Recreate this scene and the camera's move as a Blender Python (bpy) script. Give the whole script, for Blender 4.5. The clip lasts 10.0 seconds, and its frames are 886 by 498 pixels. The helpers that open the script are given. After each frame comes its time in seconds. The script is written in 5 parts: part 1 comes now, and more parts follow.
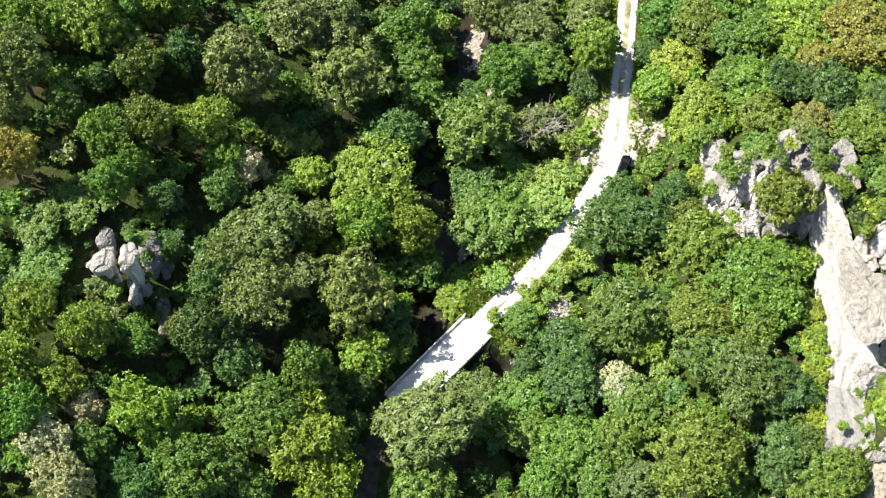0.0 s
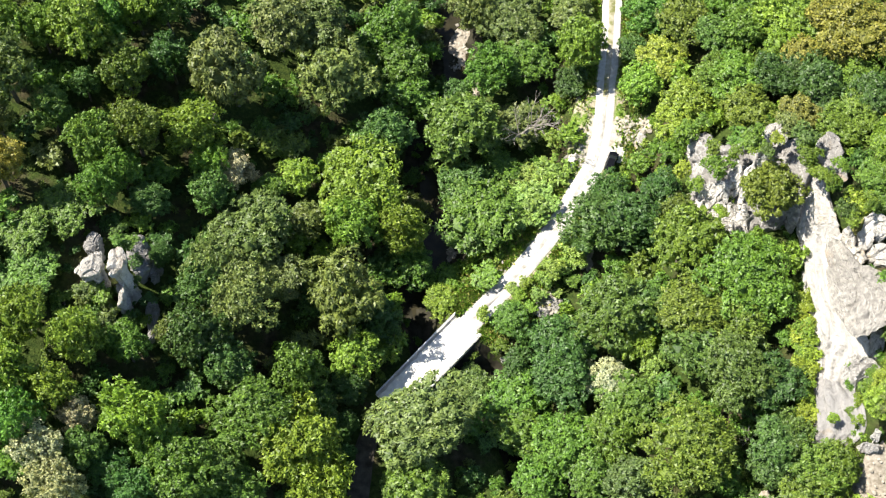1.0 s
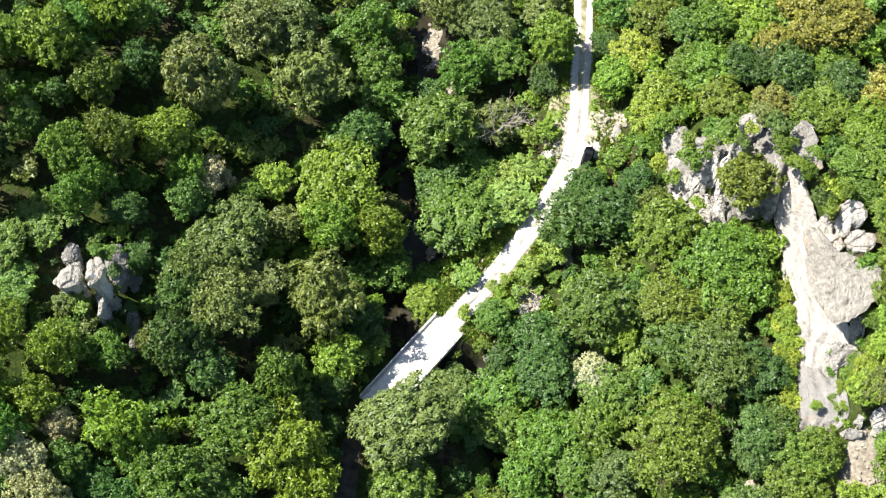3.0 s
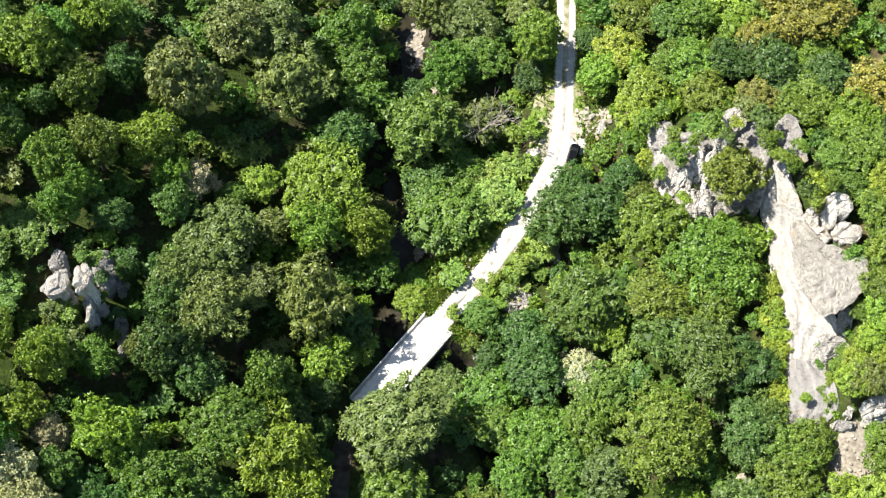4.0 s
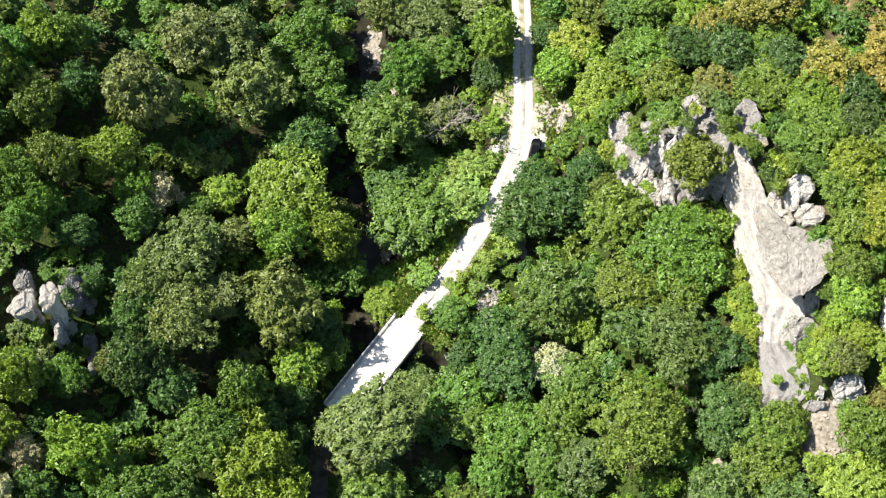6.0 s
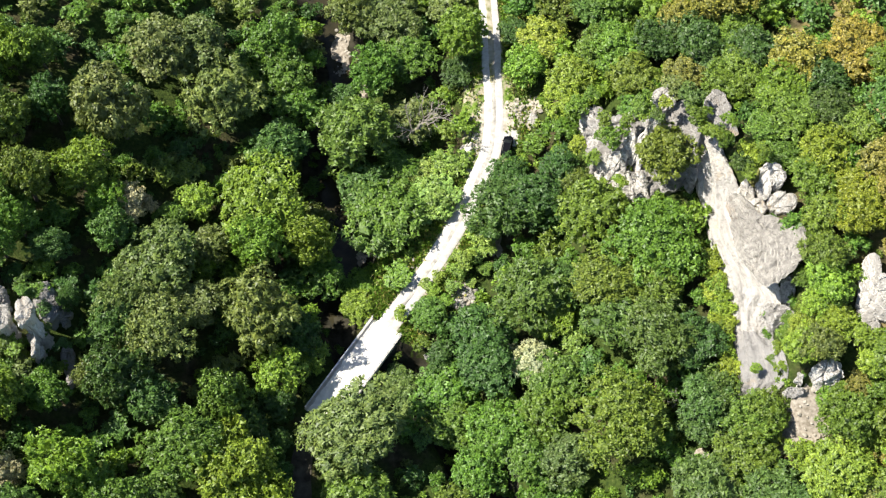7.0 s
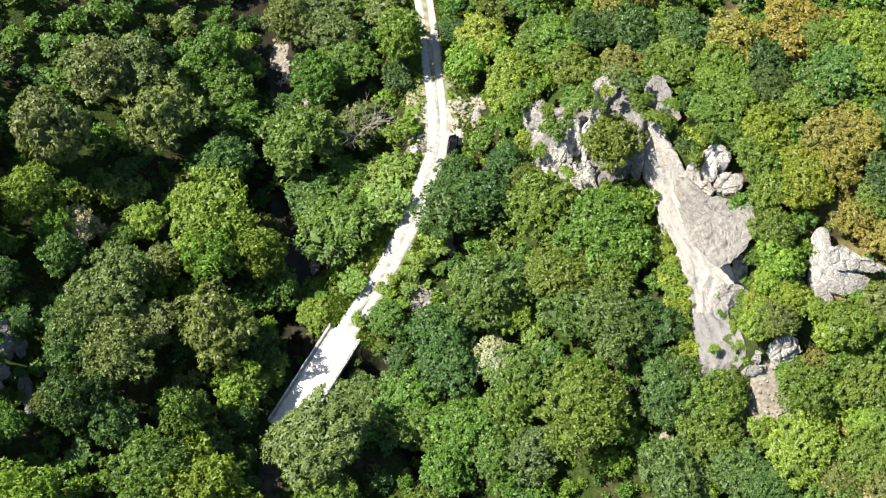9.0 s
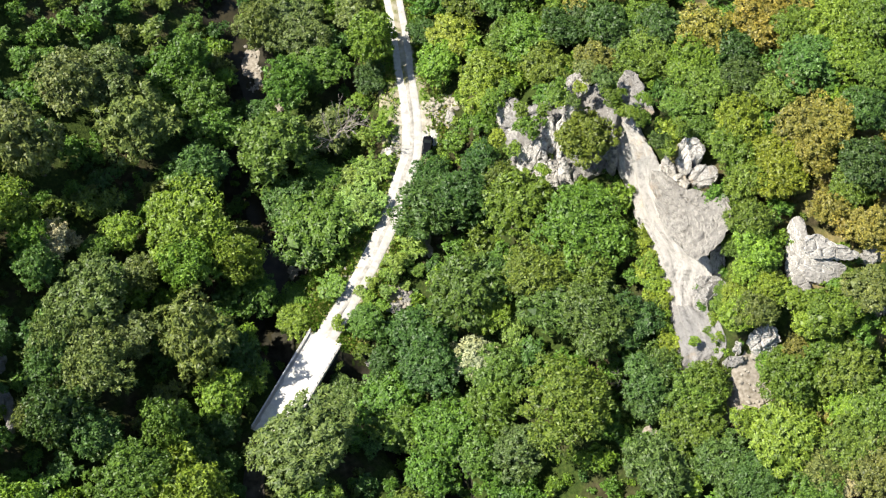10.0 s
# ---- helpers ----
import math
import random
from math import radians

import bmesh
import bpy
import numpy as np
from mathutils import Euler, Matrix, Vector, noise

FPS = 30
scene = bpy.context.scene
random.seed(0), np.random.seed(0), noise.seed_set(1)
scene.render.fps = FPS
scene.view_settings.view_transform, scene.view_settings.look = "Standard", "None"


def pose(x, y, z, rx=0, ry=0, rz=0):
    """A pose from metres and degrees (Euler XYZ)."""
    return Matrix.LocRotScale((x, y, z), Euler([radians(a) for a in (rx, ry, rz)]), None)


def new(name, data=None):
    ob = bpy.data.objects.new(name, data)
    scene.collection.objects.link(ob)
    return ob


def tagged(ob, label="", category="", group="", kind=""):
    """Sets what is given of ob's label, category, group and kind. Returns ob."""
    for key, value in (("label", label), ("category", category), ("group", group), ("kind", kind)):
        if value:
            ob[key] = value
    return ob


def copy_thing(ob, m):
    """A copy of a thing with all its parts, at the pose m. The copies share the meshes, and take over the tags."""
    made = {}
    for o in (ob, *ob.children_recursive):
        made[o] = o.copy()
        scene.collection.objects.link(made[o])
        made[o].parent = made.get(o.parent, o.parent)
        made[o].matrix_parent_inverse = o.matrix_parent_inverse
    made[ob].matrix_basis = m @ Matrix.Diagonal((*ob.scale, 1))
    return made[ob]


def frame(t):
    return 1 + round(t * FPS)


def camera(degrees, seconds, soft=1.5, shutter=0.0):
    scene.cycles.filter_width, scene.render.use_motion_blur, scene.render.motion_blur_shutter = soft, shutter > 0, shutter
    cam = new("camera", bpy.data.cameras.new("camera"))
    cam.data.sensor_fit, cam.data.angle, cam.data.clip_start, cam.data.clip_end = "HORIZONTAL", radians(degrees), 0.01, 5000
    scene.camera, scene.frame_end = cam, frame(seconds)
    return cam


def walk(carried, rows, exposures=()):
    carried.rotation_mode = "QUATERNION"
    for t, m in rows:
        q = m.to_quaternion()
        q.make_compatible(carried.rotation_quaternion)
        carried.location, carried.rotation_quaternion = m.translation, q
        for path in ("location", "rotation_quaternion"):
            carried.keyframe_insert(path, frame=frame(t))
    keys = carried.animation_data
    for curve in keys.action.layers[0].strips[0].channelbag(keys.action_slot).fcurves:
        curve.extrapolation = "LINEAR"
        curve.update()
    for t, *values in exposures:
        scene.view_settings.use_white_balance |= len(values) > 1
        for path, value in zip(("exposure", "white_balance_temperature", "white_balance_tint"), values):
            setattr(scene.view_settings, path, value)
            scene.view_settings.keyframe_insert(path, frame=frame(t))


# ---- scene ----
# ---------- camera: hovers and pans to the right ----------
EYE = (0.0, 0.0, 220.0)
cam = camera(35.03, 10.0, soft=1.28)
PAN = (  # seconds, tilt from straight down, roll, heading
    (0, 26.100, 0.048, 4.860),
    (0.5, 26.089, 0.012, 4.346),
    (1, 26.072, 0.042, 3.810),
    (1.5, 26.068, 0.043, 3.308),
    (2, 26.059, 0.012, 2.833),
    (3.5, 26.059, -0.002, 1.360),
    (4, 26.047, -0.035, 0.731),
    (4.5, 26.044, -0.041, -0.000),
    (5, 26.039, -0.064, -0.724),
    (5.5, 26.044, -0.071, -1.449),
    (7, 26.047, -0.035, -4.629),
    (7.5, 26.063, -0.010, -5.859),
    (8, 26.071, 0.010, -6.971),
    (8.5, 26.087, 0.014, -7.977),
    (9, 26.102, 0.042, -9.021),
    (9.5, 26.124, -0.003, -10.024),
    (10, 26.142, 0.032, -11.064),
)


def hover(tilt, roll, heading):
    return pose(*EYE, 0, 0, heading) @ pose(0, 0, 0, tilt, 0, 0) @ pose(0, 0, 0, 0, 0, roll)


walk(cam, [(t, hover(tilt, roll, heading)) for t, tilt, roll, heading in PAN], exposures=[(0.0, 1.52), (5.0, 1.42), (9.0, 1.22), (10.0, 1.18)])

# ---------- daylight ----------
SUN_ELEVATION, SUN_TO = 53.0, Vector((-0.965, 0.26, 0.0)).normalized()
world = bpy.data.worlds.new("sky")
scene.world = world
world.use_nodes = True
sky = world.node_tree.nodes.new("ShaderNodeTexSky")
sky.sky_type, sky.sun_disc = "NISHITA", False
sky.sun_elevation = radians(SUN_ELEVATION)
sky.sun_rotation = math.atan2(SUN_TO.x, SUN_TO.y)
sky.altitude, sky.dust_density = 400, 1.0
background = world.node_tree.nodes["Background"]
background.inputs["Strength"].default_value = 0.078
world.node_tree.links.new(sky.outputs["Color"], background.inputs["Color"])
sun = new("sun", bpy.data.lights.new("sun", "SUN"))
sun.data.energy, sun.data.angle, sun.data.color = 5.0, radians(0.53), (1.0, 0.94, 0.84)
to_sun = SUN_TO * math.cos(radians(SUN_ELEVATION)) + Vector((0, 0, math.sin(radians(SUN_ELEVATION))))
sun.rotation_euler = to_sun.to_track_quat("Z", "Y").to_euler()
scene.view_settings.exposure = 1.3

# ---------- materials ----------
class Nodes:
    """A small writer for node materials."""

    def __init__(self, name):
        self.mat = bpy.data.materials.new(name)
        self.mat.use_nodes = True
        self.tree = self.mat.node_tree
        self.out = self.tree.nodes["Material Output"]
        self.shader = self.tree.nodes["Principled BSDF"]

    def node(self, kind, **sockets):
        made = self.tree.nodes.new(kind)
        for key, value in sockets.items():
            self.put(made.inputs[key.replace("_", " ")], value)
        return made

    def put(self, socket, value):
        if isinstance(value, bpy.types.NodeSocket):
            self.tree.links.new(value, socket)
        else:
            socket.default_value = value

    def coords(self, kind="Object"):
        return self.node("ShaderNodeTexCoord").outputs[kind]

    def place(self):
        return self.node("ShaderNodeNewGeometry").outputs["Position"]

    def scaled(self, vector, sx, sy, sz):
        made = self.node("ShaderNodeMapping", Vector=vector)
        made.inputs["Scale"].default_value = (sx, sy, sz)
        return made.outputs["Vector"]

    def noise(self, vector, scale, detail=4.0, rough=0.55, warp=0.0):
        return self.node("ShaderNodeTexNoise", Vector=vector, Scale=scale, Detail=detail, Roughness=rough, Distortion=warp).outputs["Fac"]

    def ramp(self, value, *stops):
        made = self.node("ShaderNodeValToRGB", Fac=value)
        ramp = made.color_ramp
        while len(ramp.elements) < len(stops):
            ramp.elements.new(0.5)
        for element, (at, colour) in zip(ramp.elements, stops):
            element.position = at
            element.color = (colour, colour, colour, 1) if isinstance(colour, (int, float)) else (*colour, 1)
        return made.outputs["Color"]

    def mix(self, fac, a, b, how="MIX"):
        made = self.tree.nodes.new("ShaderNodeMix")
        made.data_type, made.blend_type = "RGBA", how
        self.put(made.inputs[0], fac)
        for socket, value in ((made.inputs[6], a), (made.inputs[7], b)):
            self.put(socket, (*value, 1) if isinstance(value, tuple) else value)
        return made.outputs[2]

    def maths(self, how, a, b=0.0):
        made = self.tree.nodes.new("ShaderNodeMath")
        made.operation = how
        self.put(made.inputs[0], a)
        self.put(made.inputs[1], b)
        return made.outputs[0]

    def bump(self, height, strength, distance):
        made = self.node("ShaderNodeBump", Height=height, Strength=strength, Distance=distance)
        self.put(self.shader.inputs["Normal"], made.outputs["Normal"])

    def finish(self, colour, rough=0.9, metal=0.0, gloss=0.3):
        self.put(self.shader.inputs["Base Color"], (*colour, 1) if isinstance(colour, tuple) else colour)
        self.put(self.shader.inputs["Roughness"], rough)
        self.put(self.shader.inputs["Metallic"], metal)
        self.put(self.shader.inputs["Specular IOR Level"], gloss)
        return self.mat


def make_ground():
    n = Nodes("forest_floor")
    p = n.place()
    litter = n.ramp(n.noise(p, 0.9, 6), (0.3, (0.022, 0.020, 0.010)), (0.55, (0.050, 0.042, 0.022)), (0.75, (0.09, 0.075, 0.045)))
    grass = n.ramp(n.noise(p, 1.7, 5), (0.3, (0.015, 0.028, 0.006)), (0.6, (0.040, 0.060, 0.012)), (0.8, (0.085, 0.095, 0.030)))
    dry = n.ramp(n.noise(p, 0.7, 6), (0.35, (0.13, 0.11, 0.04)), (0.6, (0.24, 0.19, 0.09)), (0.8, (0.32, 0.25, 0.15)))
    c = n.mix(n.ramp(n.noise(p, 0.12, 4), (0.36, 0.0), (0.52, 1.0)), litter, grass)
    east = n.node("ShaderNodeSeparateXYZ", Vector=p).outputs["X"]
    patch = n.maths("MULTIPLY", n.ramp(n.maths("MULTIPLY", east, 0.01), (0.6, 0.0), (0.8, 1.0)), n.ramp(n.noise(p, 0.16, 4), (0.42, 0.0), (0.56, 1.0)))
    c = n.mix(patch, c, dry)
    n.bump(n.noise(p, 3.0, 8), 0.8, 0.3)
    return n.finish(c, 0.95, 0, 0.1)


def make_verge():
    n = Nodes("verge_gravel_and_grass")
    p = n.place()
    stone = n.ramp(n.noise(p, 2.2, 7), (0.3, (0.17, 0.15, 0.10)), (0.6, (0.28, 0.25, 0.18)), (0.8, (0.40, 0.365, 0.30)))
    weed = n.ramp(n.noise(p, 2.6, 6), (0.3, (0.05, 0.10, 0.014)), (0.6, (0.13, 0.19, 0.03)), (0.8, (0.25, 0.26, 0.09)))
    c = n.mix(n.ramp(n.noise(p, 0.55, 6, 0.65), (0.44, 0.0), (0.56, 1.0)), weed, stone)
    n.bump(n.noise(p, 5.0, 8), 0.7, 0.15)
    return n.finish(c, 0.95, 0, 0.1)


def make_road():
    n = Nodes("white_limestone_gravel")
    p = n.place()
    c = n.ramp(n.noise(p, 1.1, 8, 0.65), (0.25, (0.23, 0.218, 0.195)), (0.5, (0.39, 0.375, 0.345)), (0.75, (0.56, 0.545, 0.51)))
    c = n.mix(n.ramp(n.noise(p, 0.28, 5, 0.6), (0.40, 0.0), (0.62, 0.6)), c, (0.35, 0.335, 0.30))
    n.bump(n.noise(p, 9.0, 8), 0.6, 0.06)
    return n.finish(c, 0.92, 0, 0.15)


def make_wheel_median():
    n = Nodes("grassy_gravel_median")
    p = n.place()
    stone = n.ramp(n.noise(p, 2.0, 8), (0.3, (0.26, 0.23, 0.17)), (0.7, (0.42, 0.39, 0.33)))
    weed = n.ramp(n.noise(p, 3.0, 6), (0.3, (0.09, 0.10, 0.03)), (0.7, (0.17, 0.165, 0.07)))
    c = n.mix(n.ramp(n.noise(p, 0.5, 6, 0.65), (0.42, 0.0), (0.60, 1.0)), stone, weed)
    n.bump(n.noise(p, 7.0, 8), 0.7, 0.1)
    return n.finish(c, 0.95, 0, 0.1)


def make_rock(name, pale, grey, stain, cap=0.9, cracks=0.35, streaks=(0.8, 0.5, 0.10), pits=0.0):
    """Limestone: pale where it broke off steeply, grey with lichen where it lies open to the sky."""
    n = Nodes(name)
    p = n.place()
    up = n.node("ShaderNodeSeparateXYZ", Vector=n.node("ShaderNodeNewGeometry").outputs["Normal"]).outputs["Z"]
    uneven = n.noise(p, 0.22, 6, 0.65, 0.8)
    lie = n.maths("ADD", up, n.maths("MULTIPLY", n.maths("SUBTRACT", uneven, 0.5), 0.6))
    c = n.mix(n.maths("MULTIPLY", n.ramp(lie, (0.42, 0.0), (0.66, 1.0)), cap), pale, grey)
    c = n.mix(n.ramp(n.noise(p, 0.10, 6, 0.6, 0.6), (0.52, 0.0), (0.64, 0.6)), c, grey)
    streak = n.noise(n.scaled(p, *streaks), 1.0, 7, 0.62, 0.4)
    c = n.mix(n.ramp(streak, (0.52, 0.0), (0.70, 0.45)), c, tuple(v * 0.55 for v in grey))
    c = n.mix(n.ramp(n.noise(p, 0.15, 5, 0.6, 1.0), (0.60, 0.0), (0.70, 0.7)), c, stain)
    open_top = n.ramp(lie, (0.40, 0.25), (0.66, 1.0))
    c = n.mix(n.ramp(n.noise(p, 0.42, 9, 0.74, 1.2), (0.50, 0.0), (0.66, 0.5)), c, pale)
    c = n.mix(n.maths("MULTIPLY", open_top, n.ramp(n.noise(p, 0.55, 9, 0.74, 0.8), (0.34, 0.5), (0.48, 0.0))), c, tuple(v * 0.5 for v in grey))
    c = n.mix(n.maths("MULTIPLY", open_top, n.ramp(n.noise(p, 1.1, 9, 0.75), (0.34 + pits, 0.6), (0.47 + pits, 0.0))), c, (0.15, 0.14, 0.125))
    bent = n.node("ShaderNodeVectorMath", Vector=p)
    bent.operation = "ADD"
    warp = n.node("ShaderNodeTexNoise", Vector=p, Scale=0.7, Detail=5.0).outputs["Color"]
    n.put(bent.inputs[1], warp)
    joint = n.node("ShaderNodeTexVoronoi", Vector=n.scaled(bent.outputs["Vector"], 0.42, 0.42, 0.62), Scale=1.0)
    joint.feature = "DISTANCE_TO_EDGE"
    line = n.ramp(joint.outputs["Distance"], (0.0, 1.0), (0.045, 0.0))
    c = n.mix(n.maths("MULTIPLY", n.maths("MULTIPLY", n.maths("MULTIPLY", line, cracks), n.ramp(up, (0.55, 1.0), (0.85, 0.12))), n.ramp(n.noise(p, 0.3, 3), (0.42, 0.0), (0.6, 1.0))), c, (0.045, 0.042, 0.038))
    layers = n.noise(n.scaled(p, 0.25, 0.25, 1.6), 1.2, 6, 0.6, 0.5)
    fine = n.noise(p, 2.4, 10, 0.68)
    n.bump(n.maths("ADD", n.maths("MULTIPLY", layers, 0.7), n.maths("MULTIPLY", fine, 1.5)), 0.8, 0.5)
    return n.finish(c, 0.9, 0, 0.15)


def make_leaves():
    n = Nodes("foliage")
    own = n.node("ShaderNodeObjectInfo")
    island = n.node("ShaderNodeNewGeometry").outputs["Random Per Island"]
    base = own.outputs["Color"]
    c = n.mix(n.ramp(island, (0.0, 0.0), (1.0, 1.0)), n.mix(1.0, base, (0.52, 0.58, 0.56), "MULTIPLY"), n.mix(1.0, base, (1.52, 1.42, 1.35), "MULTIPLY"))
    patchy = n.ramp(n.noise(n.place(), 0.45, 3), (0.38, 0.0), (0.66, 1.0))
    c = n.mix(n.maths("MULTIPLY", patchy, 0.55), c, n.mix(1.0, c, (1.28, 1.15, 0.8), "MULTIPLY"))
    speck = n.ramp(n.noise(n.place(), 4.5, 3, 0.7), (0.36, 0.0), (0.64, 1.0))
    c = n.mix(1.0, c, n.mix(speck, (0.52, 0.55, 0.55), (1.48, 1.45, 1.42)), "MULTIPLY")
    hue = n.node("ShaderNodeHueSaturation", Color=c, Value=1.02, Saturation=0.98)
    n.put(hue.inputs["Hue"], n.maths("ADD", 0.488, n.maths("MULTIPLY", own.outputs["Random"], 0.024)))
    c = hue.outputs["Color"]
    n.finish(c, 0.5, 0, 0.38)
    glow = n.node("ShaderNodeBsdfTranslucent", Color=n.mix(1.0, c, (1.15, 1.25, 0.55), "MULTIPLY"))
    blend = n.node("ShaderNodeMixShader", Fac=0.25)
    n.tree.links.new(n.shader.outputs[0], blend.inputs[1])
    n.tree.links.new(glow.outputs[0], blend.inputs[2])
    n.tree.links.new(blend.outputs[0], n.out.inputs["Surface"])
    return n.mat


def make_bark():
    n = Nodes("bark")
    p = n.coords()
    c = n.ramp(n.noise(n.scaled(p, 4, 4, 0.8), 2.0, 6), (0.3, (0.05, 0.042, 0.033)), (0.7, (0.18, 0.16, 0.13)))
    n.bump(n.noise(n.scaled(p, 6, 6, 1), 2.0, 6), 0.7, 0.05)
    return n.finish(c, 0.95, 0, 0.1)


def make_plain(name, a, b, scale, rough, metal=0.0, gloss=0.3, bump=0.0):
    n = Nodes(name)
    p = n.place()
    c = n.ramp(n.noise(p, scale, 7, 0.6), (0.3, a), (0.7, b))
    if bump:
        n.bump(n.noise(p, scale * 5, 8), 0.5, bump)
    return n.finish(c, rough, metal, gloss)


# south track: dirt colour darkened to carry the shade of the trees
SHADE_DARK_TRACK = make_plain("dirt_track_with_painted_shade", (0.03, 0.026, 0.019), (0.10, 0.088, 0.068), 0.7, 0.95, 0, 0.1, 0.05)
MIDDLE = make_plain("loose_middle_gravel", (0.17, 0.158, 0.135), (0.44, 0.42, 0.38), 0.9, 0.95, 0, 0.1, 0.04)
DECK_STONE = make_plain("white_gravel", (0.50, 0.47, 0.41), (0.68, 0.65, 0.59), 1.2, 0.92, 0, 0.15, 0.03)
GROUND, VERGE, ROAD_STONE, MEDIAN = make_ground(), make_verge(), make_road(), make_wheel_median()
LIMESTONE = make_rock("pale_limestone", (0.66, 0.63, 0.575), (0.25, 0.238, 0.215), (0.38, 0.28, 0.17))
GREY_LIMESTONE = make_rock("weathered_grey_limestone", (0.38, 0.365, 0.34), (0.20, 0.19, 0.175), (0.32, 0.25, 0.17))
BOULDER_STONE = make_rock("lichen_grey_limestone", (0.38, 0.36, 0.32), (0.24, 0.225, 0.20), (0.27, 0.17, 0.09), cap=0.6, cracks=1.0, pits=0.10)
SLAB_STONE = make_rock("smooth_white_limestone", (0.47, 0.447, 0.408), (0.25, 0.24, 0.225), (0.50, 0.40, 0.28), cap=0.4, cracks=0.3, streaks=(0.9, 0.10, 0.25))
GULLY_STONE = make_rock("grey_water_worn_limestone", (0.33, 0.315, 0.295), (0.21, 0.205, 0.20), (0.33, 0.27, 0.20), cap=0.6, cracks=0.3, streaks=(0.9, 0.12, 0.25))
LEAVES, BARK = make_leaves(), make_bark()
DEAD_WOOD = make_plain("bleached_dead_wood", (0.15, 0.135, 0.115), (0.32, 0.29, 0.25), 3.0, 0.9)
CONCRETE = make_plain("worn_concrete", (0.30, 0.285, 0.25), (0.44, 0.42, 0.385), 0.9, 0.9, 0, 0.2, 0.02)
RAIL_METAL = make_plain("galvanised_rail", (0.50, 0.51, 0.52), (0.68, 0.69, 0.70), 2.0, 0.45, 0.6)
CAR_PAINT = make_plain("dark_car_paint", (0.004, 0.0045, 0.006), (0.007, 0.0075, 0.010), 0.5, 0.7, 0.0, 0.0)
CAR_GLASS = make_plain("tinted_car_glass", (0.01, 0.012, 0.014), (0.015, 0.018, 0.02), 1.0, 0.2, 0, 0.1)
RUBBER = make_plain("tyre_rubber", (0.012, 0.012, 0.012), (0.03, 0.03, 0.03), 4.0, 0.9)
LAMP_GLASS = make_plain("headlamp_glass", (0.5, 0.5, 0.5), (0.65, 0.65, 0.65), 3.0, 0.1)
STONE = make_plain("pale_loose_stone", (0.20, 0.18, 0.145), (0.36, 0.335, 0.285), 0.8, 0.92, 0, 0.15, 0.04)
BARE_EARTH = make_plain("dry_stony_earth", (0.13, 0.11, 0.08), (0.34, 0.305, 0.255), 1.6, 0.95, 0, 0.1, 0.08)
SHOULDER = make_plain("gravelly_shoulder", (0.17, 0.15, 0.105), (0.44, 0.405, 0.34), 1.1, 0.95, 0, 0.1, 0.06)
# stream bank: near-black base colour that paints in the shadow over the channel
BANK_WITH_SHADE = make_plain("stony_bank_with_painted_shade", (0.008, 0.009, 0.006), (0.05, 0.045, 0.032), 0.6, 0.95, 0, 0.03, 0.1)
DRY_GRASS = make_plain("dry_grass", (0.06, 0.085, 0.018), (0.20, 0.165, 0.065), 0.8, 0.95, 0, 0.1, 0.08)
WATER = make_plain("shallow_brown_water", (0.012, 0.012, 0.007), (0.035, 0.03, 0.016), 0.5, 0.25, 0, 0.12, 0.02)

# ---------- the lie of the land ----------
ROAD_NORTH = [(21.6, 190), (21.5, 162), (21.1, 150), (20.6, 140), (20.2, 133), (18.9, 125.5), (16.1, 120.6), (13.2, 114.2), (8.3, 106.5), (2.9, 99.3), (-2.0, 93.3)]
ROAD_SOUTH = [(-13.9, 78.2), (-16.3, 74.5), (-17.6, 70), (-17.9, 62), (-17, 45), (-13, 10), (-10, -40)]
RIVER = [(-12, 230), (-9.5, 158), (-6.9, 149), (-8, 140), (-10.3, 129), (-8.8, 114), (-8.2, 106), (-10, 98), (-6.2, 89.5), (1, 84), (9, 76), (13, 64), (12, 30), (8, -40)]
CLIFF_FOOT = [(49, 40), (50, 60), (50.5, 71), (52.5, 85), (51.5, 100), (46, 107), (40, 109), (35.5, 113), (33, 124), (33, 140), (36, 170)]


def ease(a, b, v):
    u = np.clip((v - a) / (b - a), 0, 1)
    return u * u * (3 - 2 * u)


def near_line(x, y, points):
    """Distance to a polyline, and on which side: positive to the right of its course."""
    best, side = np.full(np.shape(x), 1e9), np.zeros(np.shape(x))
    for (ax, ay), (bx, by) in zip(points, points[1:]):
        dx, dy = bx - ax, by - ay
        u = np.clip(((x - ax) * dx + (y - ay) * dy) / (dx * dx + dy * dy), 0, 1)
        ex, ey = x - ax - u * dx, y - ay - u * dy
        d = np.hypot(ex, ey)
        side = np.where(d < best, np.sign(dy * ex - dx * ey), side)
        best = np.minimum(best, d)
    return best, side


def waves(x, y):
    return (np.sin(0.11 * x + 0.07 * y + 1.0) + np.sin(-0.08 * x + 0.13 * y + 2.2) + 0.5 * np.sin(0.31 * x + 0.23 * y) + 0.5 * np.sin(0.27 * x - 0.35 * y + 0.7) + 0.25 * np.sin(0.9 * x + 0.5 * y) + 0.25 * np.sin(0.6 * x - 1.1 * y))


def road_height(y):
    return np.clip(0.02 * (np.asarray(y, float) - 98), 0, 4)


def cliff_rise(x, y):
    d, side = near_line(x, y, CLIFF_FOOT)
    tall = 2 + 8 * ease(62, 76, y) * (1 - ease(112, 135, y))
    return tall * ease(3.5, 10.0, d * side)


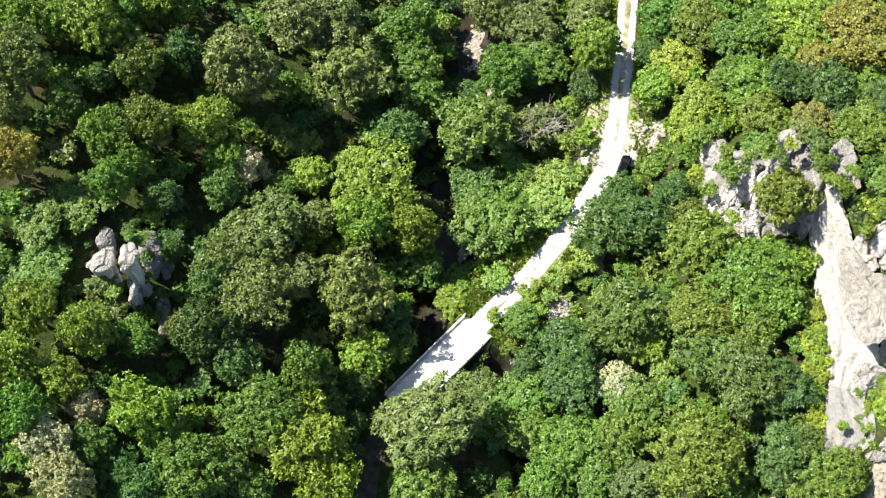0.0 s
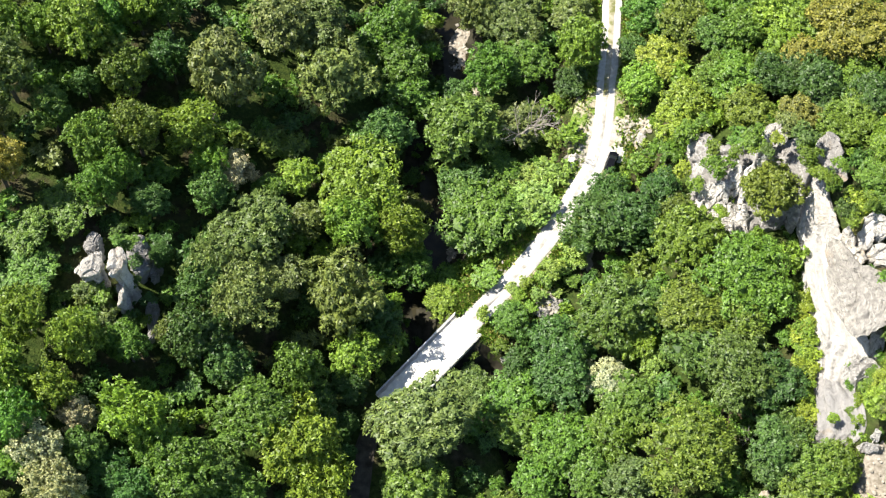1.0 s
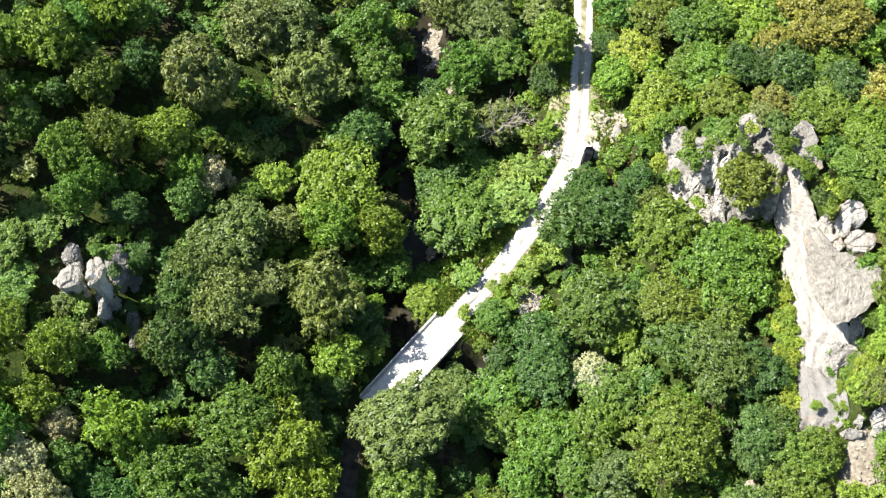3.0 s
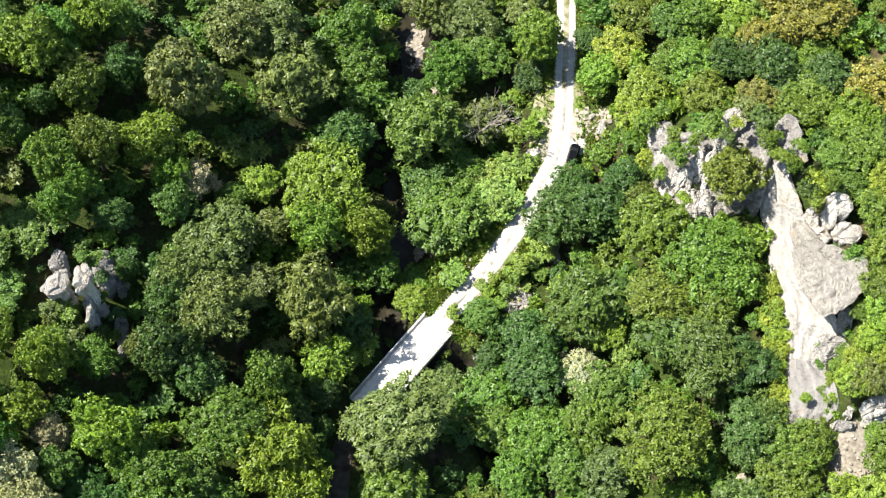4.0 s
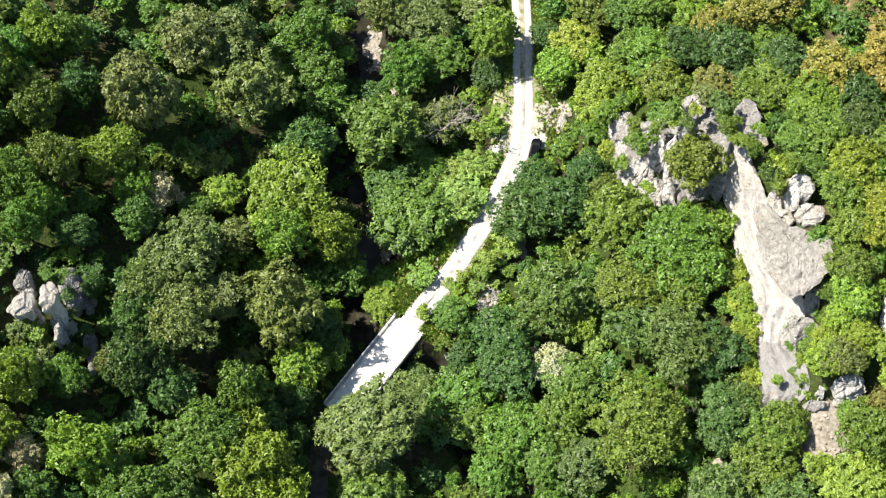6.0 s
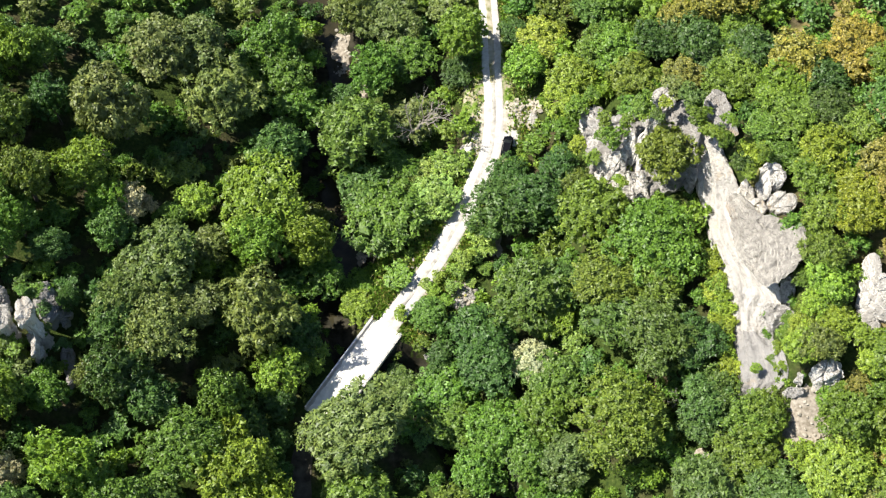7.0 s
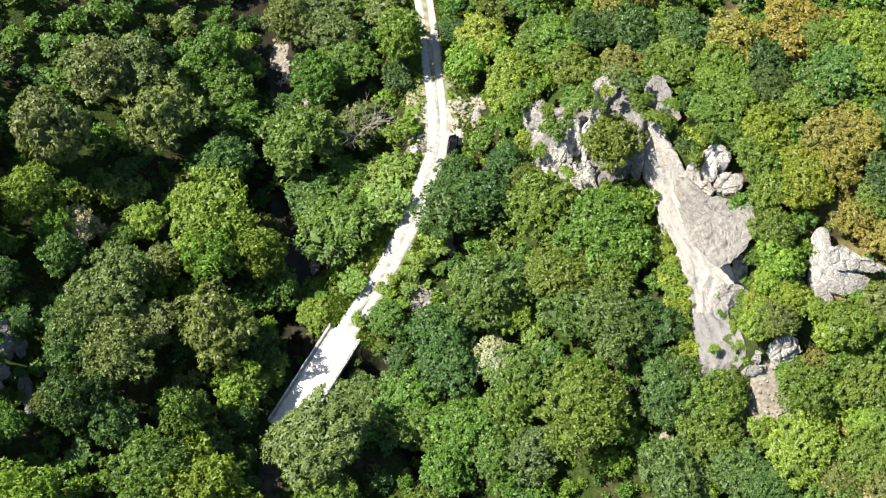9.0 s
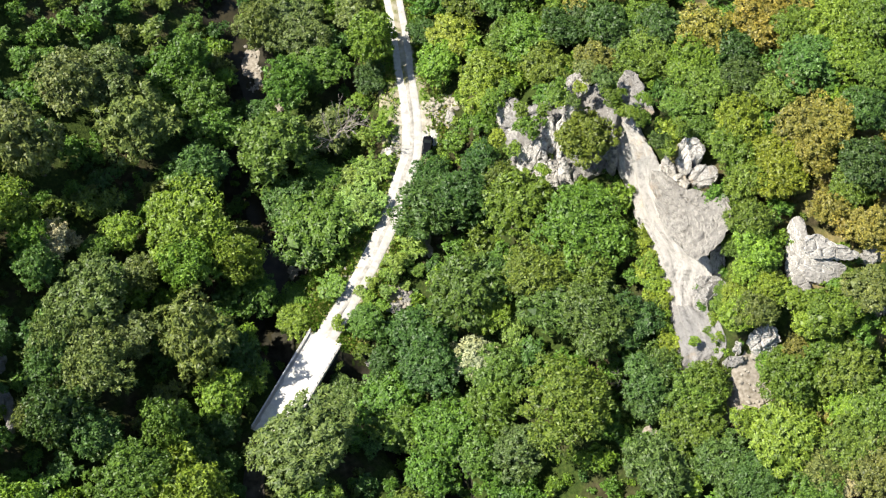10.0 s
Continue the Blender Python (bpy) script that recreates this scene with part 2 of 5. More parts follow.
def land(x, y):
    x, y = np.asarray(x, float), np.asarray(y, float)
    west = np.interp(y, [-100, 60, 85, 97, 110, 160, 400], [-30, -24, -22, -18, -17, -18, -20])
    east = np.interp(y, [-100, 60, 80, 95, 110, 125, 160, 400], [26, 24, 20, 14, 22, 25, 27, 30])
    left, right = np.maximum(west - x, 0), np.maximum(x - east, 0)
    far = 1 / (1 + np.maximum(left, right) / 260)
    floor = -1.2 - 2.6 * ease(96, 104, y) * ease(0, 8, np.interp(y, [93, 107, 120, 135, 190], [-2, 8.5, 16, 20, 21.5]) - x)
    z = floor + 0.54 * left * far + 0.42 * right * far + 0.02 * np.maximum(y - 98, 0)
    z = z + 0.35 * waves(x, y) * ease(0, 30, left + right + 6)
    z = z + cliff_rise(x, y)
    bed = -6.8 + 0.012 * (y - 90)
    water, _ = near_line(x, y, RIVER)
    z = bed + (z - bed) * ease(2.6, 7.5, water)
    for line in (ROAD_NORTH, ROAD_SOUTH):
        d, _ = near_line(x, y, line)
        z = (road_height(y) - 0.12) + (z - road_height(y) + 0.12) * ease(3.4, 8.5, d)
    return z

# ---------- ground, river, road ----------
def mesh_object(name, verts, faces, material, parent=None, smooth=False):
    data = bpy.data.meshes.new(name)
    data.from_pydata([tuple(v) for v in verts], [], [tuple(f) for f in faces])
    data.materials.append(material)
    if smooth:
        data.shade_smooth()
    ob = new(name, data)
    if parent:
        ob.parent = parent
    return ob


def part(name, bm, material, parent, label=""):
    data = bpy.data.meshes.new(name)
    bm.to_mesh(data)
    bm.free()
    data.materials.append(material)
    ob = new(name, data)
    ob.parent = parent
    return tagged(ob, label)


def thing(name, m, label, category, group=""):
    ob = new(name)
    ob.matrix_world = m
    return tagged(ob, label, category, group)


def grid_faces(rows, columns):
    i = np.arange(rows - 1)[:, None] * columns + np.arange(columns - 1)[None]
    return np.stack([i, i + 1, i + columns + 1, i + columns], -1).reshape(-1, 4).tolist()


def spread(inner_a, inner_b, step, reach):
    """Even steps inside, ever wider ones out to the horizon."""
    middle = np.arange(inner_a, inner_b + step / 2, step)
    out = step * np.cumsum(1.22 ** np.arange(1, 60))
    out = out[out < reach]
    return np.concatenate([inner_a - out[::-1], middle, inner_b + out])


xs, ys = spread(-120, 140, 1.25, 3500), spread(30, 200, 1.25, 3500)
gx, gy = np.meshgrid(xs, ys)
gz = land(gx, gy)
ground = mesh_object("ground", np.stack([gx, gy, gz], -1).reshape(-1, 3), grid_faces(len(ys), len(xs)), GROUND, smooth=True)
tagged(ground, "leaf-littered forest floor of a steep wooded valley", "ground", kind="structure")


def resampled(points, step):
    p = np.array(points, float)
    s = np.r_[0, np.cumsum(np.hypot(*np.diff(p, axis=0).T))]
    u = np.linspace(0, s[-1], max(2, int(s[-1] / step)))
    q = np.stack([np.interp(u, s, p[:, 0]), np.interp(u, s, p[:, 1])], -1)
    for _ in range(6):
        q[1:-1] = (q[:-2] + 2 * q[1:-1] + q[2:]) / 4
    t = np.gradient(q, axis=0)
    t /= np.hypot(t[:, 0], t[:, 1])[:, None]
    return q, np.stack([t[:, 1], -t[:, 0]], -1)


def ribbon(name, points, cross, material, height, label, category, wobble=0.15, step=0.8):
    """A strip along a line; cross: offsets to the right with their height over the strip."""
    q, right = resampled(points, step)
    rng = np.random.default_rng(5)
    verts = []
    for k, (across, up) in enumerate(cross):
        rag = np.convolve(rng.normal(0, 1, len(q)), np.ones(5) / 5, "same") * wobble * (k in (0, 1, len(cross) - 2, len(cross) - 1))
        side = q + right * (across + rag)[:, None] if np.ndim(across) else q + right * (across + rag[:, None])
        verts.append(np.c_[side, height(side[:, 0], side[:, 1]) + up])
    verts = np.stack(verts, 1)
    ob = mesh_object(name, verts.reshape(-1, 3), grid_faces(len(q), len(cross)), material, smooth=True)
    return tagged(ob, label, category, kind="structure")


on_road = lambda x, y: road_height(y)
verge_cross = [(-4.2, -0.38), (-3.2, -0.085), (-1.8, -0.065), (1.8, -0.065), (3.0, -0.085), (3.9, -0.38)]
ribbon("verge", ROAD_NORTH[2:], verge_cross, VERGE, on_road, "stony road verge with dry grass and weeds", "verge", 0.5)
road_cross = [(-1.75, -0.02), (-1.6, 0.05), (-1.0, 0.02), (-0.35, 0.05), (0.35, 0.05), (1.0, 0.02), (1.6, 0.05), (1.75, -0.02)]
ribbon("road", ROAD_NORTH, road_cross, ROAD_STONE, on_road, "white limestone gravel track with two wheel ruts", "road", 0.12)
ribbon("road", ROAD_SOUTH, road_cross, SHADE_DARK_TRACK, on_road, "rutted dirt track with the trees' shade painted into its dark colour", "road", 0.12)
ribbon("median", ROAD_NORTH[:4], [(-0.55, 0.03), (-0.4, 0.085), (0.4, 0.085), (0.55, 0.03)], MEDIAN, on_road, "grassy strip between the wheel ruts", "grass strip", 0.12)
ribbon("worn_middle", ROAD_NORTH[3:], [(-0.4, 0.03), (-0.25, 0.07), (0.25, 0.07), (0.4, 0.03)], MIDDLE, on_road, "loose darker gravel between the wheel tracks", "gravel strip", 0.10)
ribbon("river_bank", RIVER, [(-5.2, 0.06), (-4.2, 0.10), (-2.4, 0.12), (2.4, 0.12), (4.2, 0.10), (5.2, 0.06)], BANK_WITH_SHADE, land, "stony stream bank with shade painted into its near-black colour", "river bank", 0.6)
ribbon("water", RIVER, [(-2.6, 0), (0, 0), (2.6, 0)], WATER, lambda x, y: -6.55 + 0.012 * (y - 90), "shallow brown stream in a rocky bed", "water", 0.4)


def patch(name, x, y, rx, ry, turn, material, label, category, lift=0.10, seed=1):
    """A ragged spot of other ground, draped over the land."""
    rng = random.Random(seed)
    phase = [rng.uniform(0, 6.28) for _ in range(4)]
    rings, spokes = 9, 48
    verts = []
    for r in range(rings + 1):
        for k in range(spokes):
            a = 2 * math.pi * k / spokes
            rag = 1 + 0.16 * math.sin(3 * a + phase[0]) + 0.12 * math.sin(5 * a + phase[1]) + 0.08 * math.sin(9 * a + phase[2]) + 0.05 * math.sin(15 * a + phase[3])
            u, v = rx * rag * r / rings * math.cos(a), ry * rag * r / rings * math.sin(a)
            c, s = math.cos(radians(turn)), math.sin(radians(turn))
            px, py = x + u * c - v * s, y + u * s + v * c
            verts.append((px, py, float(land(px, py)) + lift * (1 - (r / rings) ** 4) - 0.05 * (r == rings)))
    faces = [(r * spokes + k, r * spokes + (k + 1) % spokes, (r + 1) * spokes + (k + 1) % spokes, (r + 1) * spokes + k) for r in range(rings) for k in range(spokes)]
    return tagged(mesh_object(name, verts, faces, material, smooth=True), label, category, kind="structure")


def stones(name, spots, sizes, seed, label):
    """Loose stones lying about the given spots (x, y, spread, how many), as one heap."""
    rng = random.Random(seed)
    bm = bmesh.new()
    for x, y, wide, count in spots:
        for _ in range(count):
            a, d = rng.uniform(0, 6.28), wide * math.sqrt(rng.random())
            px, py, size = x + d * math.cos(a), y + d * math.sin(a), rng.uniform(*sizes) * rng.uniform(0.5, 1.0)
            m = pose(px, py, float(land(px, py)) + 0.2 + 0.1 * size, rng.uniform(-20, 20), rng.uniform(-20, 20), rng.uniform(0, 360)) @ Matrix.Diagonal((size, size * rng.uniform(0.6, 1), size * rng.uniform(0.4, 0.7), 1))
            made = bmesh.ops.create_icosphere(bm, subdivisions=1, radius=0.5, matrix=m)
            for v in made["verts"]:
                v.co += Vector((rng.uniform(-1, 1), rng.uniform(-1, 1), rng.uniform(-1, 1))) * size * 0.09
    data = bpy.data.meshes.new(name)
    bm.to_mesh(data)
    bm.free()
    data.materials.append(STONE)
    return tagged(new(name, data), label, "stones", kind="stuff")

# ---------- bridge ----------
def add_box(bm, size, m):
    made = bmesh.ops.create_cube(bm, size=1.0, matrix=m @ Matrix.Diagonal((*size, 1)))
    return made["verts"]


def box_part(name, size, m, material, parent, bevel=0.0, label=""):
    bm = bmesh.new()
    add_box(bm, size, m)
    if bevel:
        bmesh.ops.bevel(bm, geom=bm.edges[:], offset=bevel, segments=2, affect="EDGES")
    return part(name, bm, material, parent, label)


def build_bridge():
    far, near = Vector((-2.15, 93.1, 0)), Vector((-13.9, 78.2, 0))
    along = (near - far).normalized()
    length = (near - far).length + 0.8
    middle = (far + near) / 2
    turn = math.degrees(math.atan2(along.y, along.x))
    bridge = thing("bridge", pose(middle.x, middle.y, 0, 0, 0, turn), "concrete road bridge covered in white gravel, with thin metal rails", "bridge")
    box_part("deck", (length, 6.1, 0.7), pose(0, 0, -0.33), CONCRETE, bridge, 0.04)
    bm = bmesh.new()
    bmesh.ops.create_grid(bm, x_segments=60, y_segments=16, size=0.5, matrix=Matrix.Diagonal((length, 5.3, 1, 1)))
    for v in bm.verts:
        v.co.z = 0.055 + 0.025 * noise.noise(v.co * 0.8) - 0.05 * abs(v.co.y / 2.65) ** 6
    part("gravel_surface", bm, DECK_STONE, bridge)
    for side in (-1, 1):
        box_part("kerb", (length, 0.3, 0.28), pose(0, side * 2.9, 0.14), CONCRETE, bridge, 0.03)
        for level in (0.62, 1.05):
            bm = bmesh.new()
            bmesh.ops.create_cone(bm, cap_ends=True, segments=8, radius1=0.055, radius2=0.055, depth=length - 0.2, matrix=pose(0, side * 2.9, level, 0, 90, 0))
            part("rail", bm, RAIL_METAL, bridge)
        for k in range(11):
            box_part("post", (0.1, 0.1, 1.0), pose(-length / 2 + 0.3 + k * (length - 0.6) / 10, side * 2.9, 0.6), RAIL_METAL, bridge)
        box_part("girder", (length - 2, 0.5, 0.9), pose(0, side * 2.2, -1.1), CONCRETE, bridge, 0.03)
    for end in (-1, 1):
        box_part("abutment", (1.6, 6.6, 6.0), pose(end * (length / 2 - 0.4), 0, -3.7), CONCRETE, bridge, 0.05)


build_bridge()

# ---------- rock ----------
def crag(name, at, size, turn=0.0, lean=(0.0, 0.0), seed=0, material=None, label="", category="rock", cuts=9, rough=0.10, ledge=0.02, taper=0.25, detail=4):
    """A weathered block: a ball cut by flat faces, then layered and roughened. at: the middle of its foot."""
    rng = random.Random(seed)
    bm = bmesh.new()
    bmesh.ops.create_icosphere(bm, subdivisions=detail, radius=1.0)
    planes = []
    for _ in range(cuts):
        a, e = rng.uniform(0, 2 * math.pi), rng.uniform(-0.15, 1.0)
        planes.append((Vector((math.cos(a) * math.cos(e), math.sin(a) * math.cos(e), math.sin(e))), rng.uniform(0.50, 0.82)))
    shift = Vector((seed * 3.7, seed * 1.3, seed * 2.1))
    for v in bm.verts:
        co = v.co.normalized()
        far = 1.0
        for normal, reach in planes:
            d = co.dot(normal)
            if d > 1e-3:
                far = min(far, reach / d)
        co = co * far * 1.15
        co *= 1 + rough * 1.4 * noise.noise(co * 1.7 + shift) + rough * 0.6 * noise.noise(co * 4.5 + shift) + rough * 0.5 * noise.noise(co * 11.0 + shift)
        layer = co.z * 5.0 + 0.6 * noise.noise(co * 0.9 + shift)
        step = noise.noise(Vector((co.x * 0.8, co.y * 0.8, co.z * 6.0)) + shift) + 0.7 * math.sin(6.28 * layer)
        co.x *= 1 + ledge * step * 1.3
        co.y *= 1 + ledge * step * 1.3
        reach, near = noise.voronoi(Vector((co.x * 1.6, co.y * 1.6, co.z * 1.0)) + shift)
        crack = max(0.0, 1 - (reach[1] - reach[0]) / 0.10)
        small = noise.voronoi(Vector((co.x * 3.6, co.y * 3.6, co.z * 3.0)) + shift)[1]
        co *= 1 + 0.14 * noise.cell(near[0] * 9.0) + 0.06 * noise.cell(small[0] * 9.0) - 0.12 * crack
        up = (co.z + 1) / 2
        narrow = 1 - taper * up
        v.co = Vector((co.x * narrow * size[0] / 2 + lean[0] * up * size[2], co.y * narrow * size[1] / 2 + lean[1] * up * size[2], (up - 0.15) * size[2]))
    data = bpy.data.meshes.new(name)
    bm.to_mesh(data)
    bm.free()
    data.materials.append(material or LIMESTONE)
    ob = new(name, data)
    ob.matrix_world = pose(*at, 0, 0, turn)
    return tagged(ob, label, category)


def rock(x, y, z, size, turn=0, lean=(0, 0), seed=0, material=None, label="pale limestone outcrop among the trees", category="rock", **more):
    return crag("rock", (x, y, z), size, turn, lean, seed, material, label, category, **more)


def smooth_line(points, count):
    """Points evenly along a smooth curve through the given ones."""
    p = np.array(points, float)
    p = np.vstack([2 * p[0] - p[1], p, 2 * p[-1] - p[-2]])
    out = []
    for u in np.linspace(0, len(points) - 1 - 1e-6, count):
        k, f = int(u), u - int(u)
        a, b, c, d = p[k:k + 4]
        out.append(0.5 * (2 * b + (c - a) * f + (2 * a - 5 * b + 4 * c - d) * f * f + (3 * b - a - 3 * c + d) * f ** 3))
    return np.array(out)


def cliff(name, foot, edge, back, seed, label, material, bulge=0.8, along=130, rough=0.55, undercut=0.0, jagged=1.0, joints=0.13, flute=0.0):
    """A rock wall between a foot line and an upper edge, with the sloping top behind it and closed ends."""
    foot, edge, back = (smooth_line(line, along) for line in (foot, edge, back))
    rows = []
    shift = Vector((seed * 2.3, seed * 1.1, 0))
    for u in np.linspace(-0.5, 0, 5)[:-1]:
        rows.append(foot + u * np.array([0, 0, 8.0]))
    for u in np.linspace(0, 1, 34)[:-1]:
        out = (foot - back) * np.array([1, 1, 0])
        out /= np.linalg.norm(out, axis=1)[:, None] + 1e-6
        rows.append(foot + (edge - foot) * u + out * bulge * math.sin(math.pi * u) ** 0.8)
    for u in np.linspace(0, 1, 30)[:-1]:
        rows.append(edge + (back - edge) * u + np.array([0, 0, 0.3]) * math.sin(math.pi * u))
    for u in np.linspace(0, 1, 9):
        rows.append(back - u * np.array([0, 0, 9.0]) + u * (foot - back) * np.array([0.25, 0.25, 0]))
    grid = np.stack(rows, 1)
    normal = np.cross(np.gradient(grid, axis=1), np.gradient(grid, axis=0))
    normal /= np.linalg.norm(normal, axis=2)[:, :, None] + 1e-9
    if normal[along // 2, 45, 2] < 0:
        normal = -normal
    for i in range(grid.shape[0]):
        for j in range(grid.shape[1]):
            q = Vector(grid[i, j]) + shift
            reach, near = noise.voronoi(Vector((q.x * 0.30, q.y * 0.30, q.z * joints)))
            crack = max(0.0, 1 - (reach[1] - reach[0]) / 0.12)
            small = noise.voronoi(Vector((q.x * 0.75, q.y * 0.75, q.z * 0.5)))[1]
            block = noise.cell(near[0] * 9.0) + 0.4 * noise.cell(small[0] * 9.0)
            big = noise.noise(q * 0.16)
            bed = (q.z * 0.55 + 0.8 * noise.noise(q * 0.15)) % 1.0 - 0.5
            fine = noise.noise(q * 0.9) + 0.5 * noise.noise(q * 2.1)
            steep = 1 - min(1.0, max(0.0, float(normal[i, j, 2])))
            broken = 0.42 + 0.58 * steep
            grid[i, j] += normal[i, j] * rough * (0.9 * block * broken * jagged + 0.8 * big + 0.5 * bed * broken + (0.35 + 0.30 * jagged) * fine - 1.5 * crack * broken * jagged)
            if 4 <= j < 37:
                grid[i, j] += normal[i, j] * flute * (noise.noise(Vector((i * 0.018, j * 0.17, seed))) + 0.5 * noise.noise(Vector((i * 0.04, j * 0.4, seed))))
    n, m = grid.shape[:2]
    verts = grid.reshape(-1, 3)
    faces = grid_faces(n, m)
    caps = []
    for end, inward in ((0, 1), (n - 1, -1)):
        ring = grid[end]
        middle = ring.mean(0) + inward * undercut * np.array([0, 1.0, 0])
        first = len(verts)
        steps = 10
        layers = [ring + (middle - ring) * u + np.array([0, 0, 0.0]) for u in np.linspace(0, 1, steps + 1)[1:]]
        for k, layer in enumerate(layers):
            wob = np.array([noise.noise(Vector(v) * 0.8 + shift) for v in layer])
            layers[k] = layer + np.array([0, 0.5, 0]) * wob[:, None]
        verts = np.vstack([verts, *layers])
        previous = np.arange(end * m, end * m + m)
        for k in range(steps):
            now = first + k * m + np.arange(m)
            for a in range(m - 1):
                caps.append((previous[a], previous[a + 1], now[a + 1], now[a]))
            caps.append((previous[m - 1], previous[0], now[0], now[m - 1]))
            previous = now
    ob = mesh_object(name, verts, faces + [tuple(int(v) for v in f) for f in caps], material, smooth=True)
    return tagged(ob, label, "cliff")

def massif(outline, seed, material, label, dome=0.6, drop=9.0, tuck=0.10, rough=0.32, jagged=1.0, bedding=0.03, around=84):
    """An outcrop: a rough cap over the given corners, and steep bedded sides that go down into the ground."""
    p = np.array(outline, float)
    p = np.vstack([p, p[:1]])
    s = np.r_[0, np.cumsum(np.linalg.norm(np.diff(p, axis=0), axis=1))]
    u = np.linspace(0, s[-1], around, endpoint=False)
    p = np.stack([np.interp(u, s, p[:, k]) for k in range(3)], -1)
    for _ in range(3):
        p = (np.roll(p, 1, 0) + 2 * p + np.roll(p, -1, 0)) / 4
    c, rows = p.mean(0), []
    for u in np.r_[0.002, np.linspace(0.08, 1, 19)]:
        rows.append(c + (p - c) * u + [0, 0, dome * (1 - u ** 3)])
    for v in np.linspace(0, 1, 19)[1:]:
        in_or_out = 1 - tuck * math.sin(math.pi / 2 * min(1.0, 2.2 * v)) + bedding * (((v * drop * 0.75) % 1.0) - 0.5)
        rows.append(c * [1, 1, 0] + (p - c) * [in_or_out, in_or_out, 0] + [0, 0, 1] * p - [0, 0, drop * v])
    grid = np.stack(rows, 1)
    normal = np.cross(np.gradient(grid, axis=1), (np.roll(grid, -1, 0) - np.roll(grid, 1, 0)) / 2)
    normal /= np.linalg.norm(normal, axis=2)[:, :, None] + 1e-9
    if normal[:, 8, 2].mean() < 0:
        normal = -normal
    shift = Vector((seed * 2.3, seed * 1.1, seed * 0.7))
    for i in range(around):
        for j in range(grid.shape[1]):
            q = Vector(grid[i, j]) + shift
            reach, near = noise.voronoi(Vector((q.x * 0.46, q.y * 0.46, q.z * 0.09)))
            crack = max(0.0, 1 - (reach[1] - reach[0]) / 0.07)
            small = noise.voronoi(q * 0.95)[1]
            block = noise.cell(near[0] * 9.0) + 0.45 * noise.cell(small[0] * 9.0)
            fine = noise.noise(q * 1.1) + 0.5 * noise.noise(q * 2.7)
            ease_in = min(1.0, j / 4)
            grid[i, j] += normal[i, j] * rough * ease_in * (0.8 * block * jagged + 0.9 * noise.noise(q * 0.22) + 0.5 * fine - 1.3 * crack * jagged)
    n, m = grid.shape[:2]
    k = (np.arange(n)[:, None] * m + np.arange(m - 1)[None]).ravel()
    k2 = (((np.arange(n) + 1) % n)[:, None] * m + np.arange(m - 1)[None]).ravel()
    ob = mesh_object("rock", grid.reshape(-1, 3), np.stack([k, k + 1, k2 + 1, k2], -1).tolist(), material)
    return tagged(ob, label, "rock")


patch("scree", 60.6, 65.3, 3.6, 5.5, -43, BARE_EARTH, "pale stony scree below the boulders", "scree", seed=1)
patch("bank", 26.2, 133.9, 2.5, 3.9, -11, SHOULDER, "eroded pale earth bank beside the track", "bank", seed=2)
patch("lay_by", 21.8, 128.4, 3.3, 2.7, -10, ROAD_STONE, "gravel lay-by beside the track", "lay-by", seed=3)
patch("bank", 11.5, 98.6, 2.5, 2.4, -7, BARE_EARTH, "stony bare bank beside the track", "bank", seed=4)
patch("bank", 17.9, 108.0, 1.4, 2.9, -9, BARE_EARTH, "bare earth between bushes", "bank", seed=5)
patch("gravel_bar", -7.2, 153.5, 2.2, 6.2, 3, BARE_EARTH, "pale gravel bar in the stream", "gravel bar", seed=6, lift=0.35)
patch("gravel_bar", -3.9, 144.2, 1.1, 2.9, 2, BARE_EARTH, "pale gravel bar in the stream", "gravel bar", seed=7, lift=0.35)
patch("gravel_bar", -5.7, 109.5, 1.4, 1.8, 3, BARE_EARTH, "pale gravel bar in the stream", "gravel bar", seed=8, lift=0.35)
patch("dry_grass", 80.2, 109.7, 2.5, 3.1, -36, DRY_GRASS, "dry yellow grass between trees", "grass", seed=9)
patch("dry_grass", 81.6, 103.9, 2.6, 1.7, -38, DRY_GRASS, "dry yellow grass between trees", "grass", seed=10)
patch("dry_grass", 74.4, 111.7, 2.3, 1.9, -34, DRY_GRASS, "dry yellow grass between trees", "grass", seed=11)
patch("dry_grass", 71.1, 97.4, 1.3, 2.4, -36, DRY_GRASS, "dry yellow grass between trees", "grass", seed=12)
patch("dry_grass", 60.0, 104.0, 2.0, 2.5, -30, DRY_GRASS, "dry grass on the cliff top", "grass", seed=13)
patch("bank", 45.9, 64.0, 1.5, 1.4, -36, BARE_EARTH, "bare pinkish earth between trees", "bank", seed=14)
patch("scree", 77.8, 71.3, 3.2, 1.8, -47, BARE_EARTH, "pale bare slope between bushes", "scree", seed=15)
patch("scree", 73.3, 61.9, 2.3, 1.2, -50, BARE_EARTH, "pale bare slope between bushes", "scree", seed=16)
patch("dry_grass", 0.8, 96.5, 2.9, 1.3, 45, DRY_GRASS, "trampled dry grass at the bridge end", "grass", seed=17)
patch("verge", 15.7, 134.0, 1.7, 5.8, -7, VERGE, "grassy verge with pale weeds", "grass", seed=18)
patch("pool", -7.7, 150.1, 1.0, 1.8, 3, WATER, "brown pool between gravel bars", "pool", seed=19, lift=0.42)
patch("gravel_heap", 14.7, 126.3, 0.9, 1.9, -7, DECK_STONE, "heap of white gravel beside the track", "gravel heap", seed=20, lift=0.42)
patch("shoulder", 17.4, 130.2, 1.9, 6.5, -8, SHOULDER, "pale gravelly shoulder of the track", "shoulder", seed=22)
